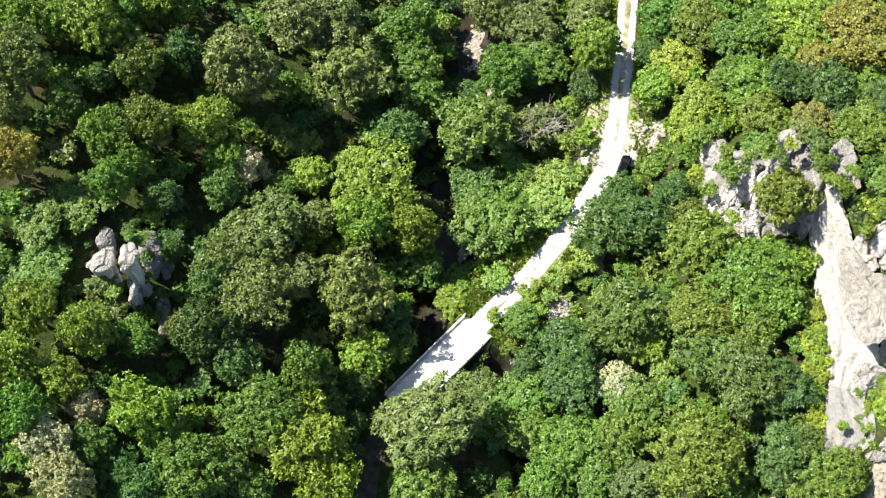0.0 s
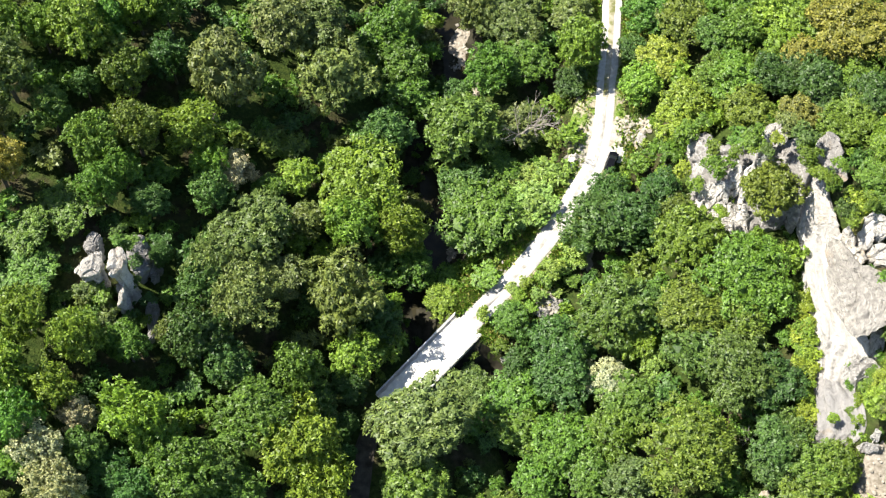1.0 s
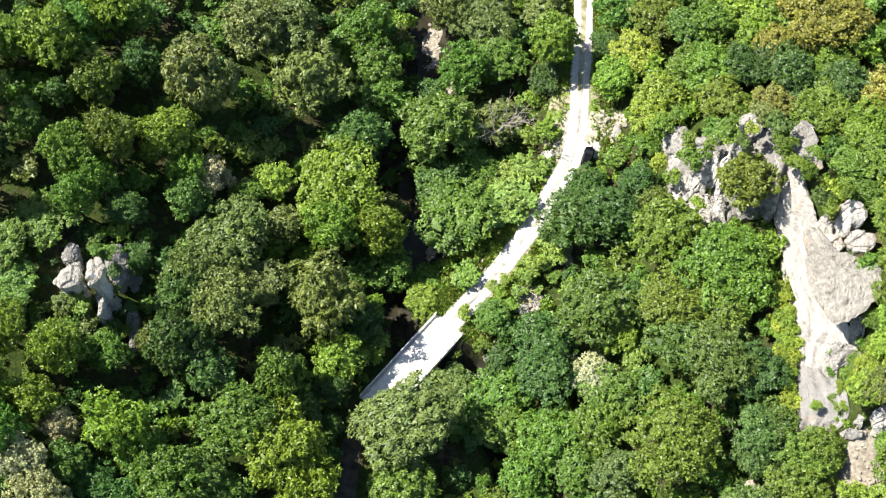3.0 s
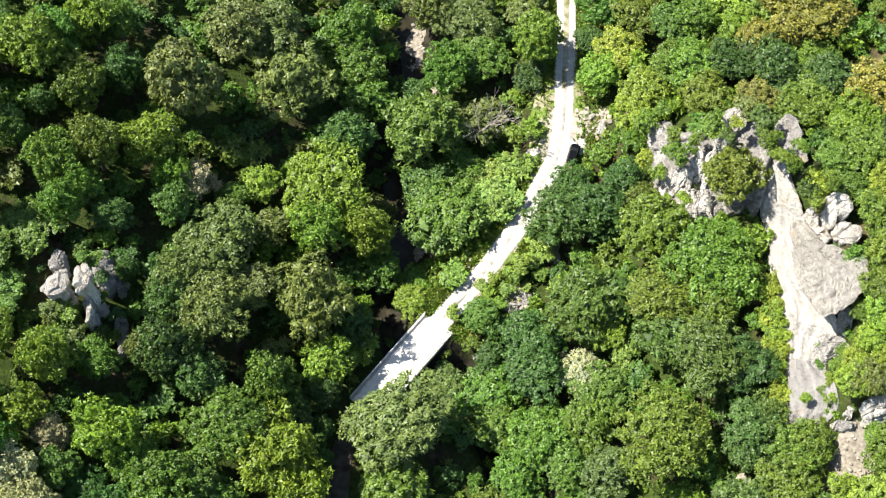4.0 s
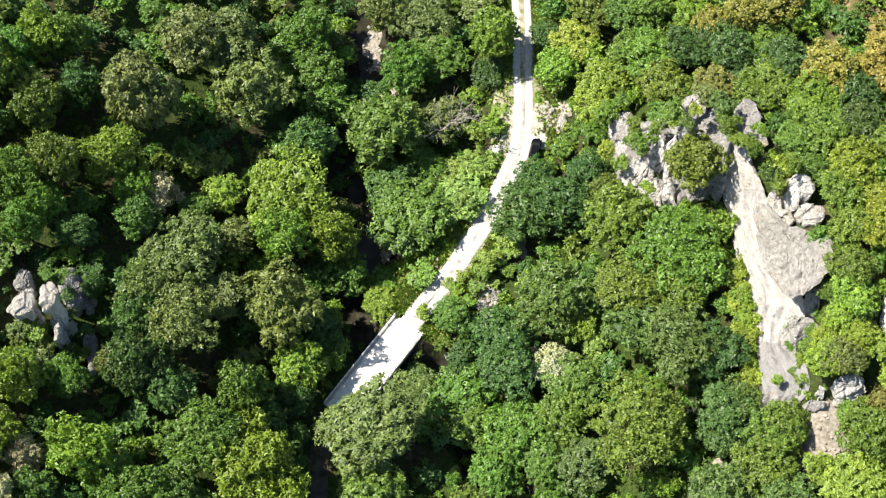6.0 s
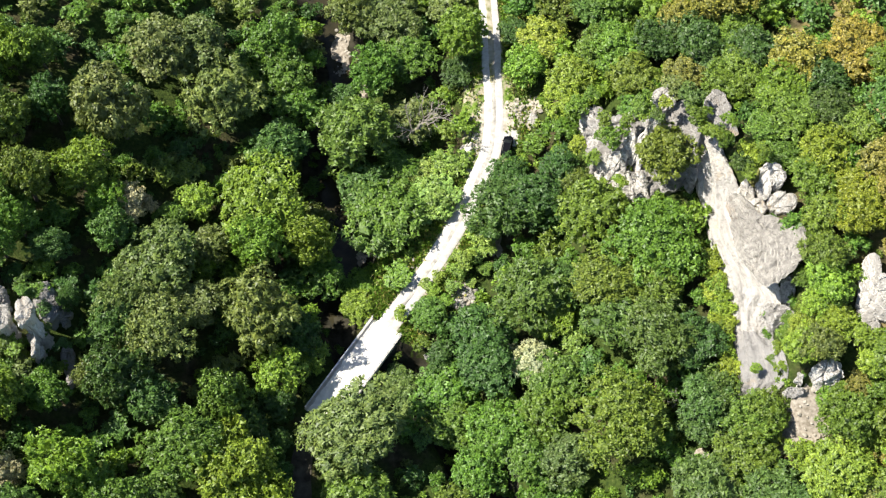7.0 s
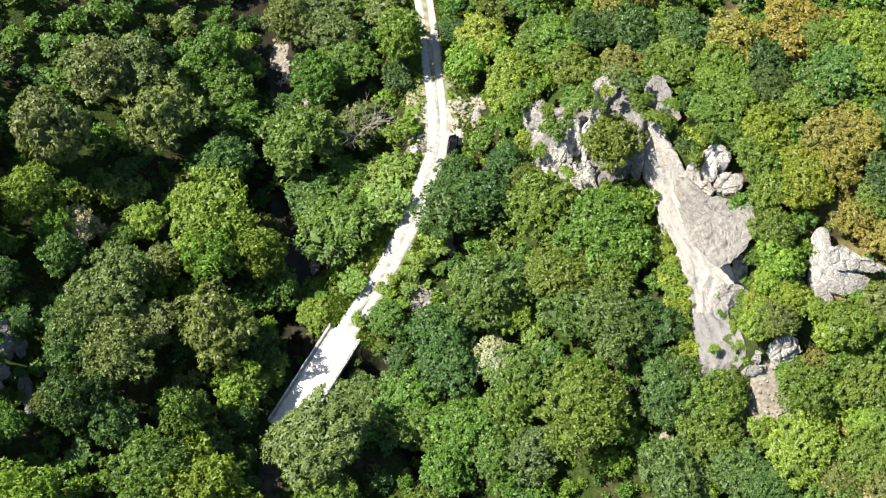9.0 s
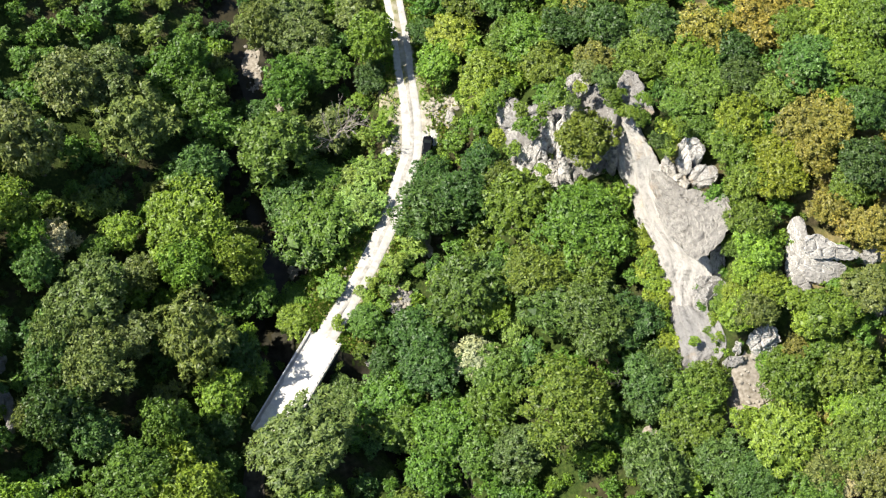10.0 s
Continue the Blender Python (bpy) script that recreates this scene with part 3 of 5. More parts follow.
patch("shoulder", 21.2, 131.9, 2.7, 6.4, -9, SHOULDER, "pale gravelly shoulder of the track", "shoulder", seed=21)
stones("loose_stones", [(-7.4, 157.0, 1.8, 26), (-7.0, 153.2, 1.6, 24), (-7.6, 149.4, 1.3, 20), (60.6, 65.3, 4.5, 45), (11.5, 98.6, 2.6, 35), (26.1, 133.3, 2.6, 40), (15.0, 126.4, 1.6, 14), (-5.7, 109.5, 1.4, 16), (3.1, 104.6, 1.4, 10), (77.8, 71.3, 3.4, 25)], (0.3, 1.3), 4, "loose pale limestone blocks and cobbles")
rock(73.8, 61.4, 18.2, (5.2, 3.4, 2), -50, seed=34, material=LIMESTONE, label="low pale limestone ledge in the undergrowth")
rock(45.6, 63.6, 7.2, (2.3, 1.5, 2.5), -36, seed=35, material=LIMESTONE, label="pinkish limestone block between trees")
rock(27.3, 131.7, 0.3, (2.0, 2.9, 1.5), -12, seed=53, material=LIMESTONE, label="broken pale rock in the roadside bank")
rock(31.1, 125.2, 2.0, (1.1, 1.1, 1.2), -14, seed=54, material=LIMESTONE, label="small round pale boulder")
rock(12.1, 98.7, -1.1, (3.0, 2.4, 1.2), -7, seed=55, material=LIMESTONE, label="pale rock in the stony bank")
rock(10.1, 97.1, -0.9, (3.2, 2.1, 1.2), -6, seed=56, material=LIMESTONE, label="pale rock in the stony bank")
rock(4.8, 88.3, -2.9, (2.1, 1.4, 1.0), -3, seed=57, material=GREY_LIMESTONE, label="grey rock on the stream bank beneath the bridge")
cliff("cliff", foot=[(34.6, 121.4, 3.6), (35.7, 116.2, 4.6), (37.9, 113.8, 5.6), (40.1, 111.4, 6.4), (42.7, 109.2, 7.5), (46.6, 109.1, 9.3), (51.0, 108.9, 12.0)],
      edge=[(35.4, 127.2, 10.6), (37.6, 122.0, 12.6), (39.7, 120.4, 14.6), (41.9, 120.9, 15.4), (44.6, 119.3, 17.5), (47.9, 116.4, 19.3), (51.3, 113.1, 22.0)],
      back=[(37.1, 127.4, 11.6), (38.6, 123.5, 13.6), (40.8, 122.4, 15.6), (42.6, 122.1, 16.4), (45.8, 121.9, 18.5), (49.1, 120.0, 20.3), (52.5, 115.4, 23.0)],
      seed=5, label="fissured grey limestone cliff behind trees", material=GREY_LIMESTONE, undercut=0, rough=0.6, jagged=1.0)
massif([(34.7, 125.4, 4.5), (34.3, 126.7, 10.3), (35.2, 126.9, 11.7), (36.4, 125.5, 12.2), (37.0, 123.3, 10.6), (36.3, 121.3, 8.5), (37.2, 118.7, 7.0), (36.3, 119.1, 5.6), (35.8, 122.6, 5.1)],
       11, LIMESTONE, "narrow pale limestone buttress beside bushes")
massif([(35.8, 116.6, 7.7), (36.8, 117.3, 11.0), (38.9, 117.4, 12.5), (40.6, 115.8, 14.8), (40.5, 114.7, 11.4), (39.7, 112.7, 7.3), (37.7, 113.4, 6.5), (36.1, 114.6, 5.9)],
       12, LIMESTONE, "broad pale limestone face under a bush", dome=0.4)
massif([(40.1, 115.1, 10.2), (40.2, 116.9, 13.6), (40.3, 119.0, 16.4), (41.2, 118.4, 18.4), (41.7, 116.7, 18.1), (42.1, 115.2, 15.5), (41.7, 114.4, 11.8)],
       13, LIMESTONE, "tall limestone pillar split by a deep crack", dome=0.5)
massif([(39.7, 113.6, 10.3), (40.9, 113.5, 12.0), (41.9, 113.0, 11.7), (42.0, 111.2, 9.1), (40.0, 111.7, 8.5)],
       33, LIMESTONE, "blocky limestone pillar with a small cavity", dome=0.5)
massif([(41.8, 113.0, 11.5), (42.9, 112.6, 13.2), (43.9, 111.5, 10.9), (43.7, 110.4, 9.9), (42.1, 110.9, 9.1)],
       34, LIMESTONE, "blocky pale limestone step of the cliff", dome=0.5)
massif([(40.3, 111.3, 8.5), (41.8, 111.0, 9.0), (42.0, 109.5, 7.7), (40.7, 110.2, 7.1)],
       35, LIMESTONE, "squared pale limestone block at the cliff foot", dome=0.4)
massif([(42.0, 110.5, 9.0), (43.9, 110.4, 10.0), (44.3, 109.0, 9.0), (42.4, 109.2, 7.9)],
       36, LIMESTONE, "squared pale limestone block at the cliff foot", dome=0.4)
massif([(41.8, 114.0, 11.5), (42.3, 115.0, 15.7), (42.0, 116.2, 17.8), (43.3, 116.4, 21.3), (44.6, 116.9, 23.4), (45.0, 116.3, 22.1), (43.8, 115.6, 19.1), (43.2, 114.5, 15.6), (42.6, 113.2, 11.7)],
       14, LIMESTONE, "leaning diagonal limestone rib", dome=0.5)
massif([(44.1, 119.4, 19.9), (44.3, 122.4, 20.2), (45.7, 123.8, 20.9), (47.9, 124.1, 21.4), (48.6, 122.2, 21.8), (48.1, 120.0, 21.7), (45.4, 118.6, 20.6)],
       15, LIMESTONE, "weathered pale limestone head", dome=0.6)
massif([(45.3, 119.6, 18.6), (47.7, 120.7, 20.4), (50.4, 122.0, 20.5), (51.7, 120.9, 20.9), (51.3, 118.2, 20.5), (49.0, 116.2, 20.1), (46.6, 117.1, 18.9)],
       16, GREY_LIMESTONE, "dark weathered limestone ledge", dome=0.5)
massif([(53.4, 120.6, 22.2), (54.5, 121.7, 22.9), (56.4, 120.7, 23.5), (56.4, 118.1, 24.3), (56.7, 114.5, 24.9), (57.1, 112.0, 24.1), (55.7, 112.0, 23.5), (54.3, 114.6, 23.2), (53.5, 117.0, 22.7)],
       17, GREY_LIMESTONE, "grey limestone slab on the cliff top", dome=0.4)
massif([(50.0, 108.9, 13.6), (49.9, 110.7, 17.1), (50.1, 111.8, 21.1), (50.6, 111.6, 21.8), (51.1, 110.4, 19.0), (51.0, 108.8, 14.9), (50.7, 108.3, 13.1)],
       18, GREY_LIMESTONE, "shaded limestone rib in a cleft", dome=0.4)
massif([(56.3, 104.3, 20.0), (56.7, 104.6, 22.4), (57.1, 104.4, 23.5), (57.9, 102.6, 23.1), (58.1, 101.2, 22.1), (57.3, 102.1, 19.5), (56.8, 103.2, 19.3)],
       19, LIMESTONE, "pointed pale limestone pinnacle on the cliff", dome=0.6)
massif([(57.2, 102.2, 19.1), (58.0, 101.4, 21.9), (58.8, 100.1, 24.0), (59.2, 98.0, 24.3), (58.6, 98.2, 22.0), (57.6, 100.5, 19.0)],
       40, LIMESTONE, "layered limestone block below a pinnacle", bedding=0.07, dome=0.5)
massif([(58.3, 103.2, 23.1), (58.6, 104.1, 26.7), (59.4, 104.1, 28.9), (60.3, 103.2, 29.4), (61.4, 102.0, 29.8), (61.5, 100.5, 28.8), (60.2, 101.3, 27.1), (59.8, 100.3, 25.7), (59.2, 99.8, 23.8), (58.6, 101.5, 22.3)],
       20, LIMESTONE, "rounded grey limestone pinnacle", dome=0.8)
massif([(59.6, 100.7, 24.6), (60.6, 99.4, 27.3), (62.4, 98.3, 28.4), (63.0, 96.8, 28.3), (62.1, 96.0, 27.5), (60.3, 97.0, 25.5), (59.3, 98.6, 23.4)],
       21, LIMESTONE, "broken limestone block on the cliff top", dome=0.5)
massif([(53.9, 102.6, 20.5), (54.6, 103.3, 22.0), (56.2, 100.4, 24.0), (58.0, 95.9, 26.0), (60.9, 94.2, 28.5), (62.7, 92.1, 30.0), (62.3, 87.9, 30.2), (59.9, 85.2, 29.4), (57.8, 84.0, 28.6), (56.3, 83.1, 27.8), (54.6, 84.6, 26.6), (53.6, 88.9, 24.2), (53.4, 95.6, 22.0)],
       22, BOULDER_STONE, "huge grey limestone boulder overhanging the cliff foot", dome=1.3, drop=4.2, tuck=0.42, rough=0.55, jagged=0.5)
massif([(57.5, 85.0, 15.9), (58.2, 84.6, 18.5), (59.5, 83.1, 21.8), (60.4, 80.8, 23.5), (59.8, 79.8, 22.0), (58.8, 80.5, 19.6), (58.0, 79.4, 17.7), (57.3, 79.3, 15.8), (56.8, 81.1, 14.6), (57.0, 83.4, 14.7)],
       23, GREY_LIMESTONE, "deeply layered limestone under the overhang", dome=1.4, bedding=0.17, rough=0.55)
massif([(59.9, 86.3, 22.9), (60.9, 86.2, 24.8), (60.9, 83.7, 24.6), (60.0, 82.1, 22.7), (59.4, 83.9, 20.9)],
       24, GREY_LIMESTONE, "shaded limestone rib beside the overhang", dome=0.6)
massif([(69.2, 82.3, 28.3), (70.0, 85.2, 29.5), (71.1, 86.2, 31.0), (72.4, 85.6, 31.3), (72.1, 83.5, 30.9), (71.3, 81.0, 30.2), (72.0, 78.2, 30.4), (75.4, 77.2, 30.4), (76.9, 77.1, 30.4), (75.3, 75.6, 29.1), (72.9, 75.8, 28.4), (70.1, 77.1, 28.1), (68.2, 78.6, 26.9)],
       25, LIMESTONE, "pale rounded limestone bulge above the trees", dome=1.0, rough=0.3, jagged=0.4)
massif([(70.4, 80.5, 31.3), (71.2, 82.1, 32.4), (73.1, 82.4, 32.8), (75.3, 79.7, 33.2), (78.0, 77.8, 33.1), (78.1, 76.9, 32.8), (75.8, 77.2, 32.1), (72.9, 78.2, 31.5), (71.2, 79.4, 31.1)],
       26, LIMESTONE, "layered limestone ledge with an undercut", dome=0.5, drop=1.6, tuck=0.3, rough=0.3, bedding=0.04)
massif([(68.6, 78.4, 27.4), (70.4, 77.6, 28.4), (71.2, 76.3, 28.2), (70.6, 74.0, 27.0), (69.6, 72.6, 25.4), (68.9, 73.2, 25.6), (68.9, 75.6, 27.0)],
       27, LIMESTONE, "narrow pale limestone rib running downhill", dome=0.6)
massif([(78.7, 78.6, 30.2), (80.1, 79.0, 31.1), (82.9, 78.0, 32.0), (83.4, 76.9, 31.1), (80.1, 76.9, 30.2)],
       28, LIMESTONE, "low grey limestone ledge", bedding=0.05, dome=0.5)
massif([(61.0, 71.5, 23.2), (62.6, 72.0, 25.3), (63.8, 71.8, 25.8), (65.1, 71.3, 25.6), (65.7, 70.0, 23.8), (65.1, 68.9, 21.6), (63.0, 68.8, 20.1), (61.6, 69.7, 20.7)],
       29, LIMESTONE, "rounded pale limestone boulder", dome=1.2)
massif([(59.1, 71.1, 20.8), (59.5, 71.5, 22.3), (60.1, 70.9, 22.4), (60.2, 70.0, 20.5), (59.4, 69.9, 19.4)],
       30, LIMESTONE, "small pale limestone tooth", dome=0.5)
massif([(57.7, 70.2, 17.0), (58.3, 70.4, 19.0), (60.2, 69.6, 20.6), (60.6, 69.0, 19.7), (59.1, 68.9, 18.1), (57.9, 69.3, 16.5)],
       31, GREY_LIMESTONE, "flat grey limestone boulder", dome=0.5)
massif([(78.7, 71.2, 27.2), (79.9, 71.4, 28.1), (81.8, 70.8, 27.7), (81.5, 69.8, 26.2), (79.3, 70.0, 25.8)],
       32, LIMESTONE, "pale limestone block in the undergrowth", dome=0.6)
massif([(75.2, 71.5, 26.7), (77.9, 71.9, 27.9), (80.3, 70.8, 27.5), (80.1, 69.7, 25.8), (76.6, 70.4, 25.6)],
       37, LIMESTONE, "pale limestone block in the undergrowth", dome=0.6)
massif([(70.5, 60.6, 17.7), (71.6, 60.9, 18.6), (71.8, 59.4, 18.2), (70.9, 58.2, 17.3), (70.2, 59.1, 17.2)],
       38, LIMESTONE, "pale limestone block in the undergrowth", dome=0.5)
massif([(-62.5, 87.5, 25.2), (-61.4, 89.1, 25.7), (-59.8, 89.9, 26.4), (-58.5, 90.5, 26.9), (-58.0, 88.9, 27.0), (-58.3, 86.7, 26.7), (-59.7, 86.3, 26.2), (-61.3, 86.5, 25.6)],
       41, LIMESTONE, "slanting pale limestone crag on the shaded slope", dome=0.5, drop=14, tuck=0.3)
massif([(-57.1, 87.9, 26.8), (-56.8, 90.2, 27.2), (-56.1, 91.1, 27.7), (-55.0, 90.6, 28.2), (-54.0, 89.0, 28.6), (-54.2, 87.2, 28.3), (-55.4, 86.2, 27.6), (-56.4, 86.3, 27.0)],
       42, LIMESTONE, "rounded pale limestone crag on the shaded slope", dome=0.6, drop=16, tuck=0.3)
massif([(-57.1, 87.3, 21.5), (-56.1, 88.0, 22.2), (-55.3, 87.3, 22.7), (-54.8, 85.5, 22.8), (-55.2, 83.8, 22.3), (-55.9, 83.4, 21.8), (-56.2, 85.3, 21.8)],
       43, LIMESTONE, "lower pale limestone step of the crag", dome=0.4, drop=12, tuck=0.3)
massif([(-56.1, 93.2, 20.5), (-56.0, 96.4, 19.9), (-54.9, 97.4, 18.9), (-53.6, 95.7, 18.0), (-53.0, 92.4, 18.0), (-54.1, 90.2, 19.2), (-55.3, 90.5, 20.2)],
       44, GREY_LIMESTONE, "shaded grey limestone face of the crag", dome=0.4, drop=10)
massif([(-53.7, 92.9, 16.5), (-53.1, 95.2, 16.0), (-51.9, 94.8, 15.5), (-51.6, 91.6, 15.6), (-52.7, 90.4, 16.2)],
       45, GREY_LIMESTONE, "shaded grey limestone face of the crag", dome=0.4)
massif([(-52.8, 86.0, 16.0), (-52.3, 88.0, 15.5), (-51.2, 86.3, 15.0), (-50.7, 82.2, 15.1), (-51.4, 80.6, 15.7), (-52.4, 83.0, 16.0)],
       46, GREY_LIMESTONE, "shaded grey limestone face of the crag", dome=0.4)
massif([(-62.7, 93.5, 22.5), (-62.0, 96.1, 22.3), (-60.4, 95.5, 22.0), (-60.3, 93.0, 22.1), (-61.8, 91.8, 22.4)],
       47, GREY_LIMESTONE, "shaded grey limestone head behind the crag", dome=0.4)
cliff("cliff", foot=[(52.0, 114.7, 20.5), (51.3, 109.7, 14.1), (51.9, 105.4, 11.8), (52.2, 98.3, 12.8), (52.7, 93.6, 13.5), (52.9, 89.7, 13.0), (53.6, 86.6, 12.7), (53.4, 82.8, 12.2)],
      edge=[(52.5, 113.4, 22.0), (55.2, 107.8, 21.4), (55.4, 103.3, 16.5), (55.7, 95.9, 17.2), (57.3, 89.3, 18.0), (58.6, 85.5, 18.7), (57.6, 84.3, 16.1), (56.9, 80.8, 14.9)],
      back=[(54.1, 112.8, 22.2), (56.4, 105.8, 20.1), (57.2, 102.1, 18.0), (57.8, 94.7, 19.8), (58.9, 88.3, 20.8), (59.7, 84.1, 21.3), (58.6, 82.4, 18.8), (58.0, 79.1, 17.4)],
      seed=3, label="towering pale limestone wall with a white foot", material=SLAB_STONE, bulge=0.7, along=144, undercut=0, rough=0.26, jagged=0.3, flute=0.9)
cliff("cliff", foot=[(53.4, 82.8, 12.2), (52.1, 77.3, 11.6), (52.1, 73.4, 11.6), (51.3, 70.2, 10.6)],
      edge=[(56.9, 80.8, 14.9), (57.7, 76.2, 17.8), (57.4, 72.1, 16.7), (53.2, 70.8, 11.3)],
      back=[(58.0, 79.1, 17.4), (58.6, 75.1, 19.9), (58.3, 71.3, 18.3), (54.7, 70.4, 11.7)],
      seed=7, label="smooth grey limestone gully below the wall", material=GULLY_STONE, bulge=0.7, along=72, undercut=0, rough=0.26, jagged=0.3, flute=0.9)
CLEARINGS = [(72, 78, 3), (70, 74, 2.5), (10, 97, 3), (27, 133, 3.5), (40, 118, 4), (37, 124, 4), (44, 119, 4), (36, 129, 3), (56, 119, 4), (57.5, 124, 3), (-64, 92, 3), (74, 81, 4), (70, 77, 3), (52, 72, 3), (34.5, 117, 3.5), (37.5, 113, 4), (42, 112, 4), (46, 112, 4), (47, 119, 4), (53, 116, 4), (52, 108, 3.5), (54, 100, 4.5), (56, 92, 4.5), (57, 84, 4.5), (54, 76, 4), (59, 104, 4), (62, 98, 4.5), (59, 96, 4), (58, 71, 3.0), (67, 68, 3.5), (74, 88, 4), (79, 86, 5), (84, 82, 4), (71, 73, 3), (-60, 91, 3.5), (-56, 88, 3), (14.5, 106.5, 3), (13, 102, 3), (-7.5, 153.3, 4.2), (-7.3, 148.7, 3.4), (-3.9, 143.5, 2.2), (-5.7, 108.9, 2.4), (60.6, 65.3, 4.0), (16.4, 134.3, 3.5), (3.1, 88.0, 3.0), (14.3, 126.4, 2.6), (11.3, 126.4, 2.2), (21.7, 129.0, 2.6), (26.1, 133.3, 3.2), (11.5, 98.6, 2.6), (24.4, 128.8, 2.2)]
BARE = [(-7.5, 153.3, 4.2), (-7.3, 148.7, 3.4), (-3.9, 143.5, 2.2), (-5.7, 108.9, 2.4), (60.6, 65.3, 4.0), (16.4, 134.3, 3.5), (3.1, 88.0, 3.0), (14.3, 126.4, 2.6), (11.3, 126.4, 2.2), (21.7, 129.0, 2.6), (26.1, 133.3, 3.2), (11.5, 98.6, 2.6), (24.4, 128.8, 2.2)]

# ---------- trees ----------
def ball(subdivisions):
    bm = bmesh.new()
    bmesh.ops.create_icosphere(bm, subdivisions=subdivisions, radius=1.0)
    made = np.array([v.co[:] for v in bm.verts]), np.array([[v.index for v in f.verts] for f in bm.faces])
    bm.free()
    return made


SMALL_V, SMALL_F = ball(1)


def unit(v):
    return v / (np.linalg.norm(v, axis=-1, keepdims=True) + 1e-9)


def spiral(rng, count, low, jitter):
    """Directions spread over a ball from its top down to -low."""
    k = np.arange(count) + 0.5
    up = 1 - k / count * (1 + low)
    around = k * math.pi * (3 - math.sqrt(5)) + rng.uniform(0, 6.28)
    flat = np.sqrt(np.clip(1 - up * up, 0, 1))
    return unit(np.stack([np.cos(around) * flat, np.sin(around) * flat, up], -1) + rng.normal(0, jitter, (count, 3)))


def leafy(rng, form, boughs=12, tufts=16, leaves=34, leaf=0.088, droop=0.0):
    """Crown of radius 1 about its own middle: great boughs, on them tufts set apart, each a dome of small pointed sprays."""
    core_v, core_f = SMALL_V, SMALL_F
    wide, tall, low = form
    way = spiral(rng, boughs, low, 0.20)
    reach = rng.uniform(0.38, 0.84, (boughs, 1))
    centre = way * [wide, wide, tall] * reach
    radius = rng.uniform(0.27, 0.46, boughs)
    # the leader, on top
    boughs, way = boughs + 1, np.vstack([way, [[0, 0, 1.0]]])
    centre, radius = np.vstack([centre, [[0, 0, tall * 0.36]]]), np.r_[radius, 0.46 * min(1.0, tall)]
    # leaves and twigs inside
    balls = np.vstack([centre - way * 0.07, [[0, 0, -0.05]]])
    inner = np.r_[radius * 0.55, 0.46 * min(wide, tall)]
    fill = balls[:, None] + core_v[None] * (1 + rng.normal(0, 0.14, (len(balls), len(core_v), 1))) * inner[:, None, None]
    fill_faces = (core_f[None] + len(core_v) * np.arange(len(balls))[:, None, None]).reshape(-1, 3)
    # tufts, spread evenly over the outer side of each bough
    out, tuft, size = [], [], []
    for k in range(boughs):
        axis = unit(way[k] * 0.8 + [0, 0, 0.45])
        side = unit(np.cross(axis, [0.31, 0.95, 0.05]))
        d = spiral(rng, tufts, 0.35, 0.16)
        d = d[:, :1] * side + d[:, 1:2] * np.cross(axis, side) + d[:, 2:] * axis
        out.append(d)
        tuft.append(centre[k] + d * [1, 1, 0.82] * radius[k] * rng.uniform(0.78, 1.16, (tufts, 1)))
        size.append(radius[k] * rng.uniform(0.24, 0.42, tufts) * math.sqrt(16 / tufts))
    out, tuft, size = np.concatenate(out), np.concatenate(tuft), np.concatenate(size)[:, None]
    # sprays
    m = len(out) * leaves
    nn, ss = np.repeat(out, leaves, 0), np.repeat(size, leaves, 0)
    d = unit(rng.normal(0, 0.8, (m, 3)) + nn * 0.7 + [0, 0, 0.45])
    at = np.repeat(tuft, leaves, 0) + d * ss * rng.uniform(0.45, 1.15, (m, 1)) * [1, 1, 0.75 + droop] - np.array([0, 0, 0.5 * droop]) * ss
    facing = unit(d * 0.8 + nn * 0.25 + np.array([0, 0, 0.5]) + rng.normal(0, 0.48, (m, 3)))
    run = unit(np.cross(facing, rng.normal(0, 1, (m, 3))) + d * 0.5 + np.array([0, 0, -1.3]) * droop)
    across = unit(np.cross(facing, run))
    long = leaf * rng.uniform(0.6, 1.5, (m, 1)) * (1 + 0.5 * droop)
    broad = long * rng.uniform(0.26, 0.42, (m, 1)) * (1 - 0.4 * droop)
    blade = np.stack([at - across * broad, at + across * broad, at + run * long - facing * long * 0.15], 1)
    base = fill.shape[0] * fill.shape[1] + 3 * np.arange(m)[:, None]
    verts = np.concatenate([fill.reshape(-1, 3), blade.reshape(-1, 3)])
    verts[:, :2] *= 1.13 / np.percentile(np.hypot(verts[:, 0], verts[:, 1]), 98)
    return verts, np.concatenate([fill_faces, base + [0, 1, 2]])


def limb(bm, a, b, ra, rb, sides=6):
    a, b = Vector(a), Vector(b)
    m = Matrix.Translation((a + b) / 2) @ (b - a).to_track_quat("Z", "Y").to_matrix().to_4x4()
    bmesh.ops.create_cone(bm, segments=sides, radius1=ra, radius2=rb, depth=(b - a).length, matrix=m)


def make_tree(kind, seed, form, limbs=6, **crown):
    """A model tree of crown radius 1, which stands 2.4 high; copies are scaled."""
    rng = np.random.default_rng(seed)
    tree = new(kind)
    verts, faces = leafy(rng, form, **crown)
    verts[:, 2] += 1.45
    mesh_object("crown", verts, faces.tolist(), LEAVES, tree)
    bm = bmesh.new()
    limb(bm, (0, 0, -0.25), (0.02, 0.03, 0.75), 0.085, 0.06, 8)
    limb(bm, (0.02, 0.03, 0.74), (0, 0, 1.75), 0.06, 0.02)
    for k in range(limbs):
        a, h = k * 2.4 + seed, 0.55 + 0.12 * k
        limb(bm, (0.02, 0.02, h), (0.62 * math.cos(a), 0.62 * math.sin(a), h + 0.45), 0.035, 0.012, 5)
    part("trunk", bm, BARK, tree)
    return tree


